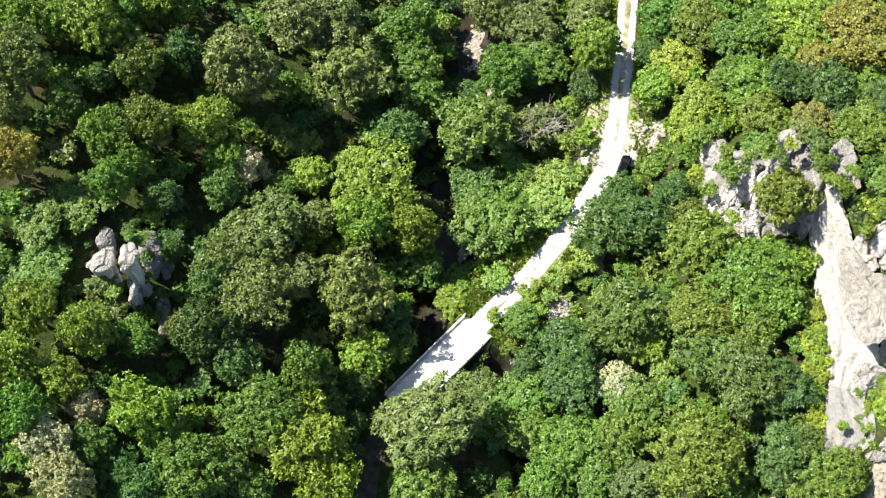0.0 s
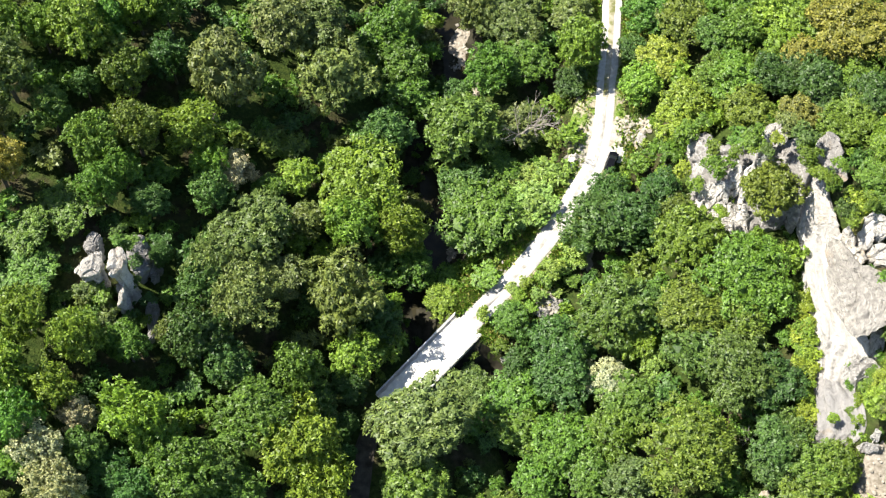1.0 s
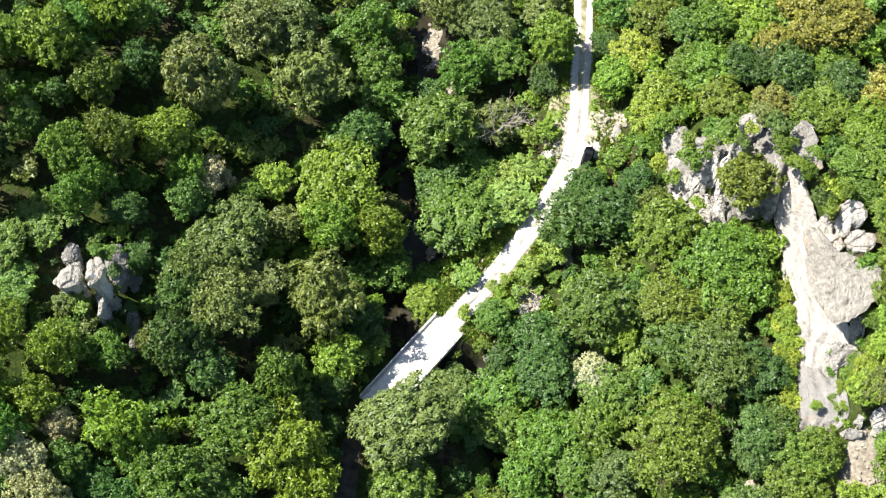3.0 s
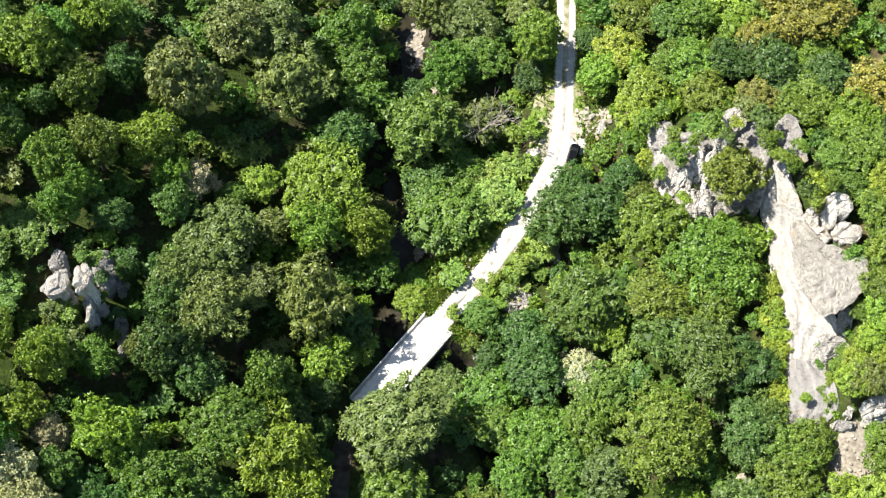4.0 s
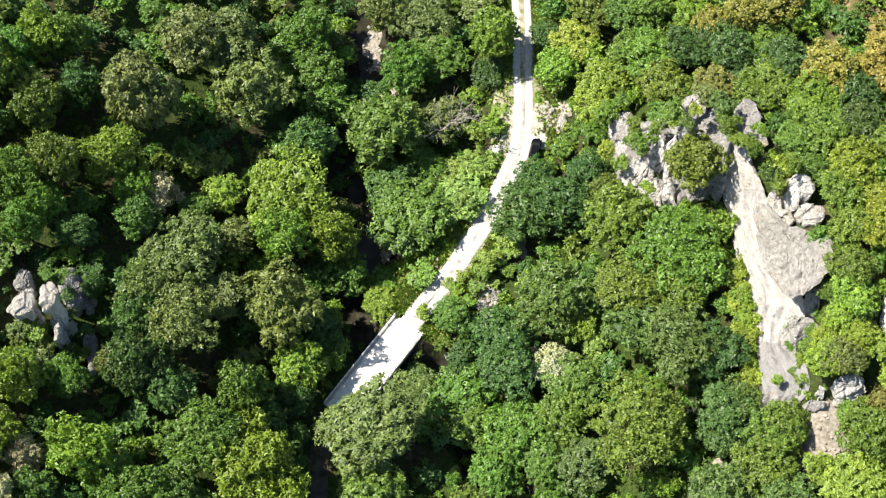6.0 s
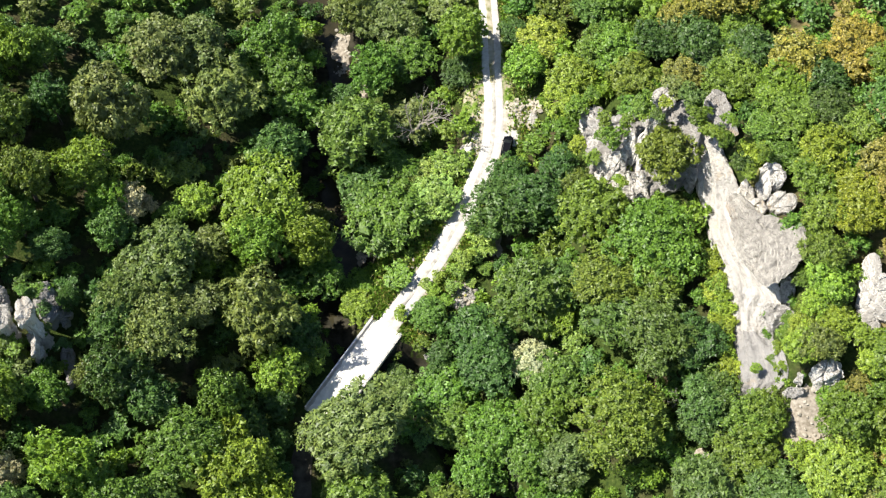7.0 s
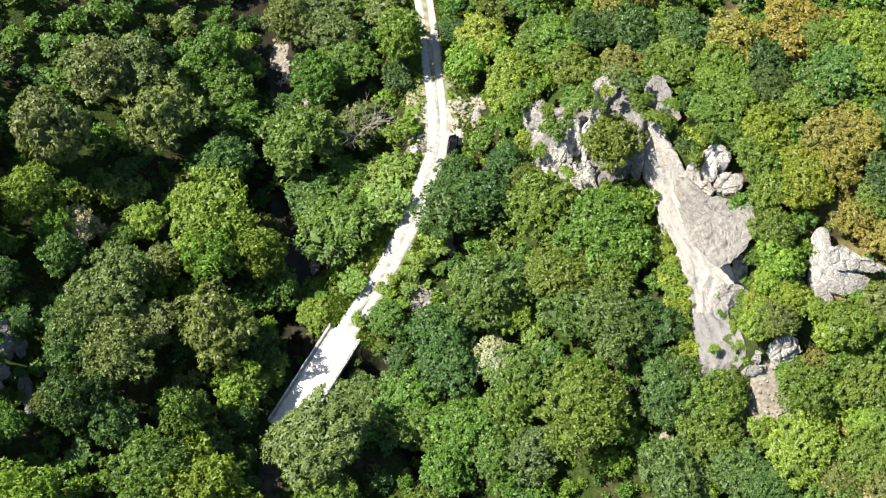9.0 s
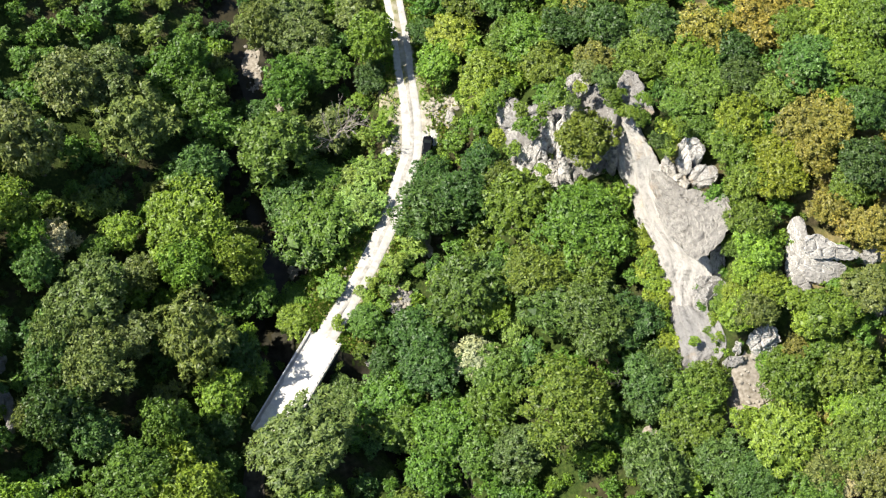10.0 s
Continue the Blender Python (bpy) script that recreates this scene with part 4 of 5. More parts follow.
FORMS = {  # crown: half width, half height, how far it reaches down
    "round": (1.0, 0.90, 0.45),
    "tall": (0.92, 1.20, 0.65),
    "flat": (1.08, 0.66, 0.25),
    "hanging": (1.0, 1.0, 0.60),
    "shrub": (1.0, 0.75, 0.20),
}
GREAT = dict(boughs=16, tufts=20, leaves=34, leaf=0.069)  # finer foliage for the widest crowns
CROWNS = {
    "round": dict(boughs=12),
    "tall": dict(boughs=13),
    "flat": dict(boughs=13),
    "hanging": dict(boughs=14, droop=0.35),
    "shrub": dict(boughs=5, tufts=9, leaves=30, leaf=0.15),
}
MODELS = {}
for form, crown in CROWNS.items():
    MODELS[form] = [make_tree("broadleaf_tree" if form != "shrub" else "bush", 10 * len(MODELS) + k, FORMS[form], **crown) for k in range(4)]
for form in ("round", "flat", "hanging"):
    MODELS["great " + form] = [make_tree("broadleaf_tree", 10 * len(MODELS) + k, FORMS[form], **{**CROWNS[form], **GREAT}) for k in range(2)]

LEAF = {  # colour of the foliage, and words for it
    "D": ((0.040, 0.095, 0.017), "dense dark green"),
    "G": ((0.080, 0.160, 0.018), "mid-green"),
    "B": ((0.130, 0.225, 0.021), "bright fresh green"),
    "Y": ((0.116, 0.192, 0.016), "yellowish green"),
    "O": ((0.098, 0.141, 0.034), "olive grey-green"),
    "T": ((0.060, 0.130, 0.025), "bluish green"),
    "E": ((0.082, 0.140, 0.018), "dark olive green"),
    "W": ((0.165, 0.255, 0.045), "light weedy green"),
    "C": ((0.300, 0.310, 0.170), "cream-flowering pale"),
    "A": ((0.178, 0.172, 0.032), "ochre, drought-browned"),
}
planted = []


def plant(leaf, x, y, radius, form="round", high=1.0, ledge=0.0):
    """A tree or bush of that crown radius rooted at (x, y), on the ground or on a rock ledge above it."""
    rng = random.Random(int(x * 131) * 7919 + int(y * 137))
    colour, words = LEAF[leaf]
    if x < -40 and high == 1.0 and form != "shrub":
        high = 1.25 if x > -55 else 1.45
    model = rng.choice(MODELS["great " + form if radius > 6.6 and form != "tall" else form])
    m = pose(x, y, float(land(x, y)) + ledge, rng.uniform(-4, 4), rng.uniform(-4, 4), rng.uniform(0, 360))
    m = m @ Matrix.Diagonal((radius * rng.uniform(0.85, 1.12), radius * rng.uniform(0.85, 1.12), radius * high * rng.uniform(0.95, 1.05), 1))
    tree = copy_thing(model, m)
    lean, sere = rng.uniform(0.85, 1.15), 1.14 if x > 30 and leaf != "A" else 1.0
    for child in tree.children:
        if child.name.startswith("crown"):
            child.color = (colour[0] * lean * sere * rng.uniform(0.9, 1.1), colour[1] * lean, colour[2] * lean * rng.uniform(0.85, 1.2), 1)
    if form == "shrub":
        tagged(tree, f"{words} bush on the valley slope", "bush", "undergrowth")
    else:
        shape = {"round": "round-crowned", "tall": "tall", "flat": "broad-crowned", "hanging": "drooping"}[form]
        tagged(tree, f"{shape} {words} broadleaf tree in the valley wood", "tree", "woodland trees")
    planted.append((x, y, radius))
    return tree


# ---------- parked car ----------
def loft(bm, rings):
    """Skin between closed rings of equal count, with capped ends."""
    made = [[bm.verts.new(p) for p in ring] for ring in rings]
    n = len(made[0])
    for a, b in zip(made, made[1:]):
        for k in range(n):
            bm.faces.new((a[k], a[(k + 1) % n], b[(k + 1) % n], b[k]))
    bm.faces.new(made[0][::-1])
    bm.faces.new(made[-1])
    bmesh.ops.recalc_face_normals(bm, faces=bm.faces[:])


def build_car(x, y, turn):
    car = thing("car", pose(x, y, float(road_height(y)) + 0.06, 0, 0, turn), "dark hatchback parked on the gravel beside the track", "car")
    bm = bmesh.new()
    # lower body from tail to nose: along, half width, bottom, top
    body = [(-2.05, 0.70, 0.45, 0.80), (-1.95, 0.82, 0.28, 0.92), (-1.2, 0.88, 0.24, 0.95), (0.0, 0.89, 0.24, 0.94), (0.95, 0.88, 0.24, 0.93), (1.6, 0.85, 0.26, 0.82), (1.98, 0.78, 0.30, 0.70), (2.08, 0.62, 0.42, 0.62)]
    loft(bm, [[(a, -w, lo + 0.08), (a, -w * 0.9, lo), (a, w * 0.9, lo), (a, w, lo + 0.08), (a, w, hi - 0.12), (a, w * 0.88, hi), (a, -w * 0.88, hi), (a, -w, hi - 0.12)] for a, w, lo, hi in body])
    part("body", bm, CAR_PAINT, car)
    bm = bmesh.new()
    loft(bm, [[(a, -w, lo), (a, w, lo), (a + s, w * 0.82, hi), (a + s, -w * 0.82, hi)] for a, w, lo, hi, s in [(-1.85, 0.76, 0.90, 0.92, 0.0), (-1.5, 0.78, 0.90, 1.38, 0.05), (0.15, 0.78, 0.90, 1.44, 0.0), (0.55, 0.77, 0.90, 1.30, 0.0), (1.15, 0.74, 0.90, 0.93, 0.0)]])
    cabin = part("cabin", bm, CAR_GLASS, car)
    box_part("roof", (1.7, 1.18, 0.05), pose(-0.65, 0, 1.425), CAR_PAINT, car, 0.02)
    for side in (-1, 1):
        for along in (-1.25, 1.3):
            bm = bmesh.new()
            bmesh.ops.create_cone(bm, cap_ends=True, segments=20, radius1=0.32, radius2=0.32, depth=0.2, matrix=pose(along, side * 0.80, 0.32, 90, 0, 0))
            wheel = part("wheel", bm, RUBBER, car)
            bm = bmesh.new()
            bmesh.ops.create_cone(bm, cap_ends=True, segments=16, radius1=0.2, radius2=0.2, depth=0.22, matrix=pose(along, side * 0.80, 0.32, 90, 0, 0))
            part("rim", bm, RAIL_METAL, wheel)
        box_part("headlight", (0.22, 0.30, 0.12), pose(1.93, side * 0.58, 0.66), LAMP_GLASS, car, 0.03)
        box_part("mirror", (0.12, 0.18, 0.12), pose(0.75, side * 0.95, 0.98), CAR_PAINT, car, 0.03)


# ---------- bare branches ----------
def dead_tree(x, y, high, seed, label):
    """A bare, bleached tree: a trunk that forks again and again."""
    rng = random.Random(seed)
    wood = bmesh.new()

    def grow(a, way, length, thick, depth):
        b = a + way * length
        limb(wood, a, b, thick, thick * 0.65, 6 if depth < 2 else 4)
        if depth == 5:
            return
        for _ in range(rng.choice((2, 3, 3))):
            turn = (way + Vector((rng.uniform(-1, 1), rng.uniform(-1, 1), rng.uniform(-0.25, 0.6))) * 0.75).normalized()
            grow(a + (b - a) * rng.uniform(0.65, 1.0), turn, length * rng.uniform(0.6, 0.85), thick * 0.6, depth + 1)

    grow(Vector((0, 0, -0.4)), Vector((rng.uniform(-0.1, 0.1), rng.uniform(-0.1, 0.1), 1)).normalized(), high * 0.36, high * 0.022, 0)
    data = bpy.data.meshes.new("dead_tree")
    wood.to_mesh(data)
    wood.free()
    data.materials.append(DEAD_WOOD)
    tree = new("dead_tree", data)
    tree.matrix_world = pose(x, y, float(land(x, y)))
    return tagged(tree, label, "tree")

build_car(21.8, 126.2, 74)
dead_tree(5.5, 130.3, 16.0, 3, "half-bare tree with bleached grey branches")
dead_tree(-60.1, 83.5, 5.0, 4, "bare grey bush below the crag")
dead_tree(43.7, 73.5, 6.0, 5, "bare dead branches between green crowns")
dead_tree(52.8, 61.9, 5.0, 6, "bare dead branches below the cliff")
dead_tree(-48.7, 120.5, 6.0, 7, "bleached dead branches among the crowns")
dead_tree(93.2, 117.4, 6.0, 8, "bare grey tree top above the slope")

# trees that stand out, one by one
plant("Y", -80.1, 128.3, 3.9, "tall")
plant("O", -77.9, 118.3, 4.8)
plant("G", -74.8, 128.8, 3.3)
plant("Y", -69.2, 129.0, 4.6)
plant("G", -65.8, 133.7, 4.1)
plant("Y", -61.5, 137.2, 4.0)
plant("G", -56.8, 138.7, 3.6)
plant("D", -54.9, 129.4, 3.9)
plant("E", -61.2, 124.8, 3.8)
plant("T", -70.9, 114.4, 3.4, "tall")
plant("T", -67.2, 121.5, 2.4)
plant("A", -76.7, 102.6, 4.1, "tall")
plant("O", -77.8, 110.7, 3.3)
plant("O", -44.6, 128.3, 6.1, "hanging")
plant("O", -38.5, 141.9, 5.8)
plant("O", -30.9, 144.0, 6.4, "flat")
plant("O", -27.3, 134.1, 6.1, "hanging")
plant("G", -18.9, 149.2, 5.0, "tall")
plant("G", -17.3, 142.8, 4.4)
plant("G", -15.6, 135.9, 4.3)
plant("B", -12.0, 148.6, 2.5, "shrub")
plant("G", -62.9, 110.1, 4.1)
plant("E", -57.8, 113.6, 4.3, "tall")
plant("Y", -49.4, 115.8, 4.8)
plant("Y", -46.9, 112.2, 3.6)
plant("C", -43.7, 111.6, 3.0)
plant("C", -40.8, 114.2, 1.8, "shrub")
plant("G", -66.5, 98.6, 4.6, "flat", 0.45)
plant("G", -71.3, 93.8, 4.0, "round", 0.5)
plant("G", -61.8, 103.0, 3.7)
plant("T", -54.3, 103.5, 3.1, "tall")
plant("G", -59.1, 107.0, 3.5)
plant("T", -45.2, 106.8, 3.6)
plant("O", -38.2, 102.5, 6.1, "round", 0.85)
plant("O", -30.8, 107.3, 3.4, "round", 0.8)
plant("O", -38.6, 88.5, 7.1, "flat", 0.85)
plant("O", -33.6, 94.8, 4.4, "round", 0.8)
plant("O", -43.0, 93.6, 3.8)
plant("Y", -22.1, 114.6, 7.4, "round", 0.85)
plant("B", -22.4, 106.9, 4.2, "round", 1.5)
plant("Y", -14.8, 107.2, 3.9, "round", 1.75)
plant("T", -18.4, 126.7, 5.2)
plant("B", -33.1, 115.1, 3.3, "round", 0.8)
plant("G", -37.0, 111.9, 3.0, "round", 0.8)
plant("O", -22.6, 93.1, 6.0, "hanging", 1.15)
plant("B", -20.5, 84.1, 4.4, "round", 1.05)
plant("D", -17.7, 92.4, 4.3, "round", 0.9)
plant("T", -45.2, 90.2, 3.8)
plant("D", -43.8, 80.8, 4.7)
plant("O", -47.8, 81.6, 2.8)
plant("G", -70.5, 86.2, 4.7, "flat", 0.45)
plant("Y", -68.9, 79.6, 3.9)
plant("Y", -59.7, 77.0, 4.3)
plant("G", -53.9, 77.7, 3.4)
plant("Y", -69.4, 70.1, 4.2)
plant("Y", -63.8, 68.5, 3.8)
plant("G", -67.2, 62.3, 4.2)
plant("Y", -50.5, 66.8, 4.7)
plant("C", -58.5, 66.0, 3.1, "tall")
plant("C", -62.9, 59.5, 3.6)
plant("C", -59.7, 54.9, 4.0)
plant("T", -56.8, 61.4, 3.3, "tall")
plant("G", -46.9, 62.8, 3.8)
plant("E", -43.3, 59.2, 5.0)
plant("D", -53.3, 58.8, 2.9)
plant("G", -33.5, 69.8, 6.7, "flat")
plant("Y", -26.5, 65.8, 6.1, "flat", 1.4)
plant("G", -29.1, 78.5, 4.3, "round", 1.5)
plant("D", -39.1, 77.7, 4.5)
plant("T", -38.8, 61.2, 4.6)
plant("G", -34.5, 59.2, 4.6)
plant("Y", -23.2, 60.5, 4.6, "round", 1.6)
plant("T", -49.9, 55.8, 3.6)
plant("E", -5.3, 128.8, 6.5, "tall")
plant("G", -0.9, 141.7, 5.2, "flat")
plant("G", 5.0, 145.7, 5.5, "round", 0.58)
plant("O", 2.3, 154.9, 6.7, "round", 0.58)
plant("O", -4.2, 157.0, 5.2)
plant("O", 14.2, 157.8, 4.5, "round", 0.58)
plant("B", 15.0, 146.7, 5.0, "round", 1.1)
plant("D", 14.1, 142.4, 3.3, "round", 0.58)
plant("T", -7.1, 140.1, 2.9)
plant("O", 4.8, 133.0, 4.3, "shrub", 0.58)
plant("G", 1.8, 124.2, 3.8, "round", 0.58)
plant("G", -1.1, 113.2, 6.6, "round", 0.58)
plant("T", -4.5, 119.2, 4.2)
plant("W", 7.7, 116.5, 4.6, "flat", 0.4)
plant("W", 7.0, 122.9, 3.2, "shrub", 0.6)
plant("W", 11.3, 123.6, 3.2, "shrub", 0.5)
plant("B", -5.8, 101.4, 3.6, "round", 0.6)
plant("Y", -6.9, 97.2, 3.1, "round", 0.75)
plant("B", 0.5, 102.0, 2.8, "shrub", 0.35)
plant("G", -12.8, 104.4, 4.0, "round", 1.0)
plant("D", 21.3, 118.4, 4.1, "round", 0.72)
plant("D", 20.3, 111.5, 6.3, "round", 0.72)
plant("D", 26.0, 112.6, 5.9, "tall", 0.72)
plant("D", 29.8, 118.1, 4.3, "round", 0.72)
plant("E", 31.9, 113.4, 3.9, "round", 0.72)
plant("G", 26.4, 125.4, 2.2, "shrub", 0.72)
plant("W", 15.9, 108.3, 2.7, "shrub", 0.72)
plant("W", 12.2, 103.8, 2.2, "shrub", 0.72)
plant("G", 4.8, 94.1, 3.4, "round", 0.5)
plant("D", 13.2, 88.4, 5.6, "round", 0.72)
plant("D", 14.3, 82.6, 5.0, "round", 0.72)
plant("E", 21.6, 93.6, 6.5, "round", 0.72)
plant("T", 27.1, 94.7, 3.9, "round", 0.72)
plant("G", 33.1, 105.8, 6.4, "round", 0.72)
plant("E", 34.5, 93.0, 6.9, "flat", 0.72)
plant("G", 42.2, 98.9, 7.5, "flat", 0.72)
plant("G", 42.2, 92.0, 4.8, "round", 0.72)
plant("Y", 26.5, 89.8, 3.3, "round", 0.72)
plant("C", 22.2, 82.9, 4.1, "round", 0.72)
plant("W", 28.8, 86.1, 2.4, "shrub", 0.72)
plant("T", 35.7, 86.8, 6.3, "flat", 0.72)
plant("T", 40.6, 82.1, 6.8, "round", 0.72)
plant("E", 33.9, 70.0, 8.6, "flat", 0.72)
plant("G", 22.5, 74.9, 5.0, "round", 0.72)
plant("E", 25.0, 79.7, 4.3, "round", 0.72)
plant("G", 15.1, 71.9, 6.4, "round", 0.72)
plant("G", 7.8, 74.8, 5.1, "tall", 0.72)
plant("G", 6.9, 81.7, 5.0, "round", 0.72)
plant("O", -0.6, 83.9, 3.4, "round", 0.7)
plant("O", -7.3, 72.9, 8.1, "hanging", 0.72)
plant("G", -9.2, 62.3, 5.6, "round", 0.72)
plant("G", 10.6, 66.9, 4.9, "round", 0.72)
plant("G", 19.2, 67.6, 4.0, "round", 0.72)
plant("O", 25.4, 66.2, 4.4, "round", 0.72)
plant("T", 46.7, 70.9, 4.3, "tall", 0.72)
plant("D", 46.4, 80.8, 4.3, "round", 0.72)
plant("B", 51.5, 90.6, 1.9, "shrub", 0.72)
plant("B", 51.1, 84.2, 1.9, "shrub", 0.72)
plant("B", 50.7, 93.6, 1.6, "shrub", 0.72)
plant("B", 51.7, 76.8, 1.9, "shrub", 0.72)
plant("G", 53.8, 67.2, 4.8, "round", 0.72)
plant("B", 60.4, 74.6, 3.2, "round", 0.72)
plant("E", 46.3, 112.1, 4.3, "tall", 1.0, 3.0)
plant("B", 27.4, 140.5, 4.5, "round", 0.72)
plant("B", 30.5, 145.6, 4.4, "round", 0.72)
plant("E", 34.1, 153.6, 5.1, "round", 0.72)
plant("G", 28.3, 155.8, 4.7, "round", 0.72)
plant("D", 25.4, 148.4, 3.1, "round", 0.72)
plant("T", 39.0, 148.2, 4.4, "round", 0.72)
plant("G", 38.9, 138.7, 4.9, "round", 0.72)
plant("B", 35.3, 135.9, 4.3, "round", 0.72)
plant("B", 33.2, 132.0, 4.3, "round", 0.72)
plant("G", 31.3, 126.5, 3.4, "shrub", 0.72)
plant("G", 42.7, 137.2, 4.6, "round", 0.72)
plant("G", 44.3, 147.9, 5.0, "round", 0.72)
plant("E", 43.5, 130.4, 4.6, "round", 0.72)
plant("B", 49.1, 150.3, 5.0, "round", 0.72)
plant("B", 54.6, 149.0, 4.3, "round", 0.72)
plant("A", 60.1, 143.6, 6.8, "round", 0.72)
plant("A", 53.4, 140.9, 4.7, "round", 0.72)
plant("Y", 50.5, 144.6, 4.1, "round", 0.72)
plant("D", 48.7, 137.2, 4.6, "round", 0.72)
plant("D", 55.6, 134.1, 5.2, "round", 0.72)
plant("G", 61.1, 135.0, 4.2, "round", 0.72)
plant("A", 51.7, 128.1, 3.7, "round", 0.72)
plant("G", 60.1, 125.9, 4.1, "round", 0.72)
plant("D", 54.2, 138.7, 4.4, "round", 0.72)
plant("D", 56.6, 132.8, 4.2, "round", 0.72)
plant("G", 57.9, 124.2, 3.6, "round", 0.72)
plant("D", 62.9, 129.8, 4.7, "round", 0.72)
plant("A", 68.6, 123.3, 6.0, "round", 0.72)
plant("Y", 64.6, 117.8, 4.3, "round", 0.72)
plant("A", 78.0, 123.7, 5.2, "flat", 0.72)
plant("D", 72.0, 119.1, 4.2, "round", 0.72)
plant("D", 70.8, 112.7, 4.1, "round", 0.72)
plant("Y", 67.3, 104.7, 4.4, "round", 0.72)
plant("G", 65.2, 112.0, 3.9, "round", 0.72)
plant("G", 81.5, 118.4, 4.6, "round", 0.72)
plant("T", 80.4, 110.4, 5.0, "round", 0.72)
plant("B", 87.1, 117.0, 4.6, "round", 0.72)
plant("G", 91.5, 114.7, 4.5, "round", 0.72)
plant("B", 86.5, 109.0, 4.5, "round", 0.72)
plant("G", 88.9, 105.2, 3.8, "round", 0.72)
plant("G", 75.4, 107.5, 3.5, "round", 0.72)
plant("G", 60.9, 111.1, 3.3, "round", 0.72)
plant("B", 58.8, 107.9, 2.7, "shrub", 0.72)
plant("G", 62.5, 105.4, 3.1, "round", 0.72)
plant("G", 65.1, 100.0, 4.1, "round", 0.72)
plant("Y", 72.1, 95.1, 3.7, "round", 0.72)
plant("A", 76.0, 99.4, 4.7, "round", 0.72)
plant("A", 81.1, 99.2, 4.3, "flat", 0.72)
plant("A", 76.4, 95.3, 3.7, "round", 0.72)
plant("D", 85.4, 99.1, 4.3, "round", 0.72)
plant("Y", 70.5, 92.2, 3.9, "round", 0.72)
plant("G", 66.6, 93.2, 3.7, "round", 0.72)
plant("Y", 69.6, 98.4, 3.0, "round", 0.72)
plant("D", 82.4, 90.3, 4.6, "round", 0.72)
plant("G", 79.6, 88.1, 3.1, "round", 0.72)
plant("A", 76.5, 86.1, 3.3, "round", 0.72)
plant("A", 81.0, 81.1, 3.7, "round", 0.72)
plant("A", 77.8, 83.2, 2.6, "shrub", 0.72)
plant("G", 64.7, 86.8, 3.8, "round", 0.72)
plant("B", 64.6, 83.0, 3.4, "round", 0.72)
plant("G", 65.6, 81.0, 2.6, "round", 0.72)
plant("B", 64.8, 76.8, 2.8, "round", 0.72)
plant("B", 60.4, 77.3, 2.7, "round", 0.72)
plant("O", 62.5, 74.0, 3.6, "round", 0.72)
plant("B", 67.8, 74.5, 2.4, "shrub", 0.72)
plant("G", 72.6, 71.2, 3.8, "round", 0.72)
plant("B", 70.1, 71.0, 2.9, "round", 0.72)
plant("O", 78.7, 72.5, 3.3, "round", 0.72)
plant("A", 68.0, 68.2, 2.6, "round", 0.72)
plant("E", 75.0, 63.9, 5.1, "flat", 0.72)
plant("G", 71.8, 68.0, 3.1, "round", 0.72)
plant("G", 66.2, 64.8, 4.8, "flat", 0.72)
plant("G", 63.8, 67.3, 2.2, "shrub", 0.72)
plant("B", 63.1, 56.4, 5.5, "flat", 0.72)
plant("Y", 59.0, 60.6, 2.6, "shrub", 0.72)
plant("G", 54.6, 67.5, 4.5, "round", 0.72)
plant("E", 52.0, 62.5, 5.0, "round", 0.72)
plant("T", 48.3, 72.2, 3.8, "tall", 0.72)
plant("T", 46.3, 67.4, 3.4, "round", 0.72)
plant("T", 45.2, 56.5, 5.5, "round", 0.72)
plant("T", 54.2, 55.1, 4.6, "round", 0.72)
plant("T", 58.3, 51.3, 4.4, "round", 0.72)
plant("O", 66.4, 50.0, 3.8, "round", 0.72)
plant("B", 72.9, 58.0, 3.7, "round", 0.72)
plant("G", 71.8, 52.6, 4.2, "round", 0.72)
plant("O", 73.8, 48.3, 3.6, "round", 0.72)
plant("C", 69.7, 46.7, 2.4, "shrub", 0.72)
plant("G", 67.7, 61.5, 3.1, "round", 0.72)
plant("G", 76.6, 56.7, 3.7, "round", 0.72)
plant("G", 64.2, 45.7, 4.5, "round", 0.72)
plant("B", 51.6, 95.8, 1.7, "shrub", 0.7)
plant("B", 52.0, 93.8, 1.7, "shrub", 0.7)
plant("B", 52.0, 91.3, 1.7, "shrub", 0.7)
plant("B", 51.0, 89.8, 1.7, "shrub", 0.7)
plant("B", 52.1, 88.3, 1.7, "shrub", 0.7)
plant("B", 51.0, 87.2, 1.7, "shrub", 0.7)
plant("B", 52.4, 86.2, 1.7, "shrub", 0.7)
plant("B", 51.3, 84.8, 1.7, "shrub", 0.7)
plant("B", 52.3, 83.7, 1.7, "shrub", 0.7)
plant("B", 51.2, 82.5, 1.7, "shrub", 0.7)
plant("B", 52.0, 81.3, 1.7, "shrub", 0.7)
plant("B", 50.9, 80.2, 1.7, "shrub", 0.7)
plant("B", 51.6, 78.9, 1.7, "shrub", 0.7)
plant("B", 50.6, 77.1, 1.7, "shrub", 0.7)
plant("B", 50.9, 74.7, 1.7, "shrub", 0.7)
plant("B", 51.1, 72.4, 1.7, "shrub", 0.7)
plant("W", 5.1, 100.2, 1.3, "shrub", 0.6)
plant("B", 7.4, 101.6, 1.1, "shrub", 0.6)
plant("W", 9.7, 99.4, 1.4, "shrub", 0.6)
plant("B", 11.8, 102.9, 1.3, "shrub", 0.6)
plant("W", 14.0, 105.2, 1.5, "shrub", 0.6)
plant("B", 8.4, 97.1, 1.2, "shrub", 0.6)
plant("W", 12.9, 100.3, 1.0, "shrub", 0.6)
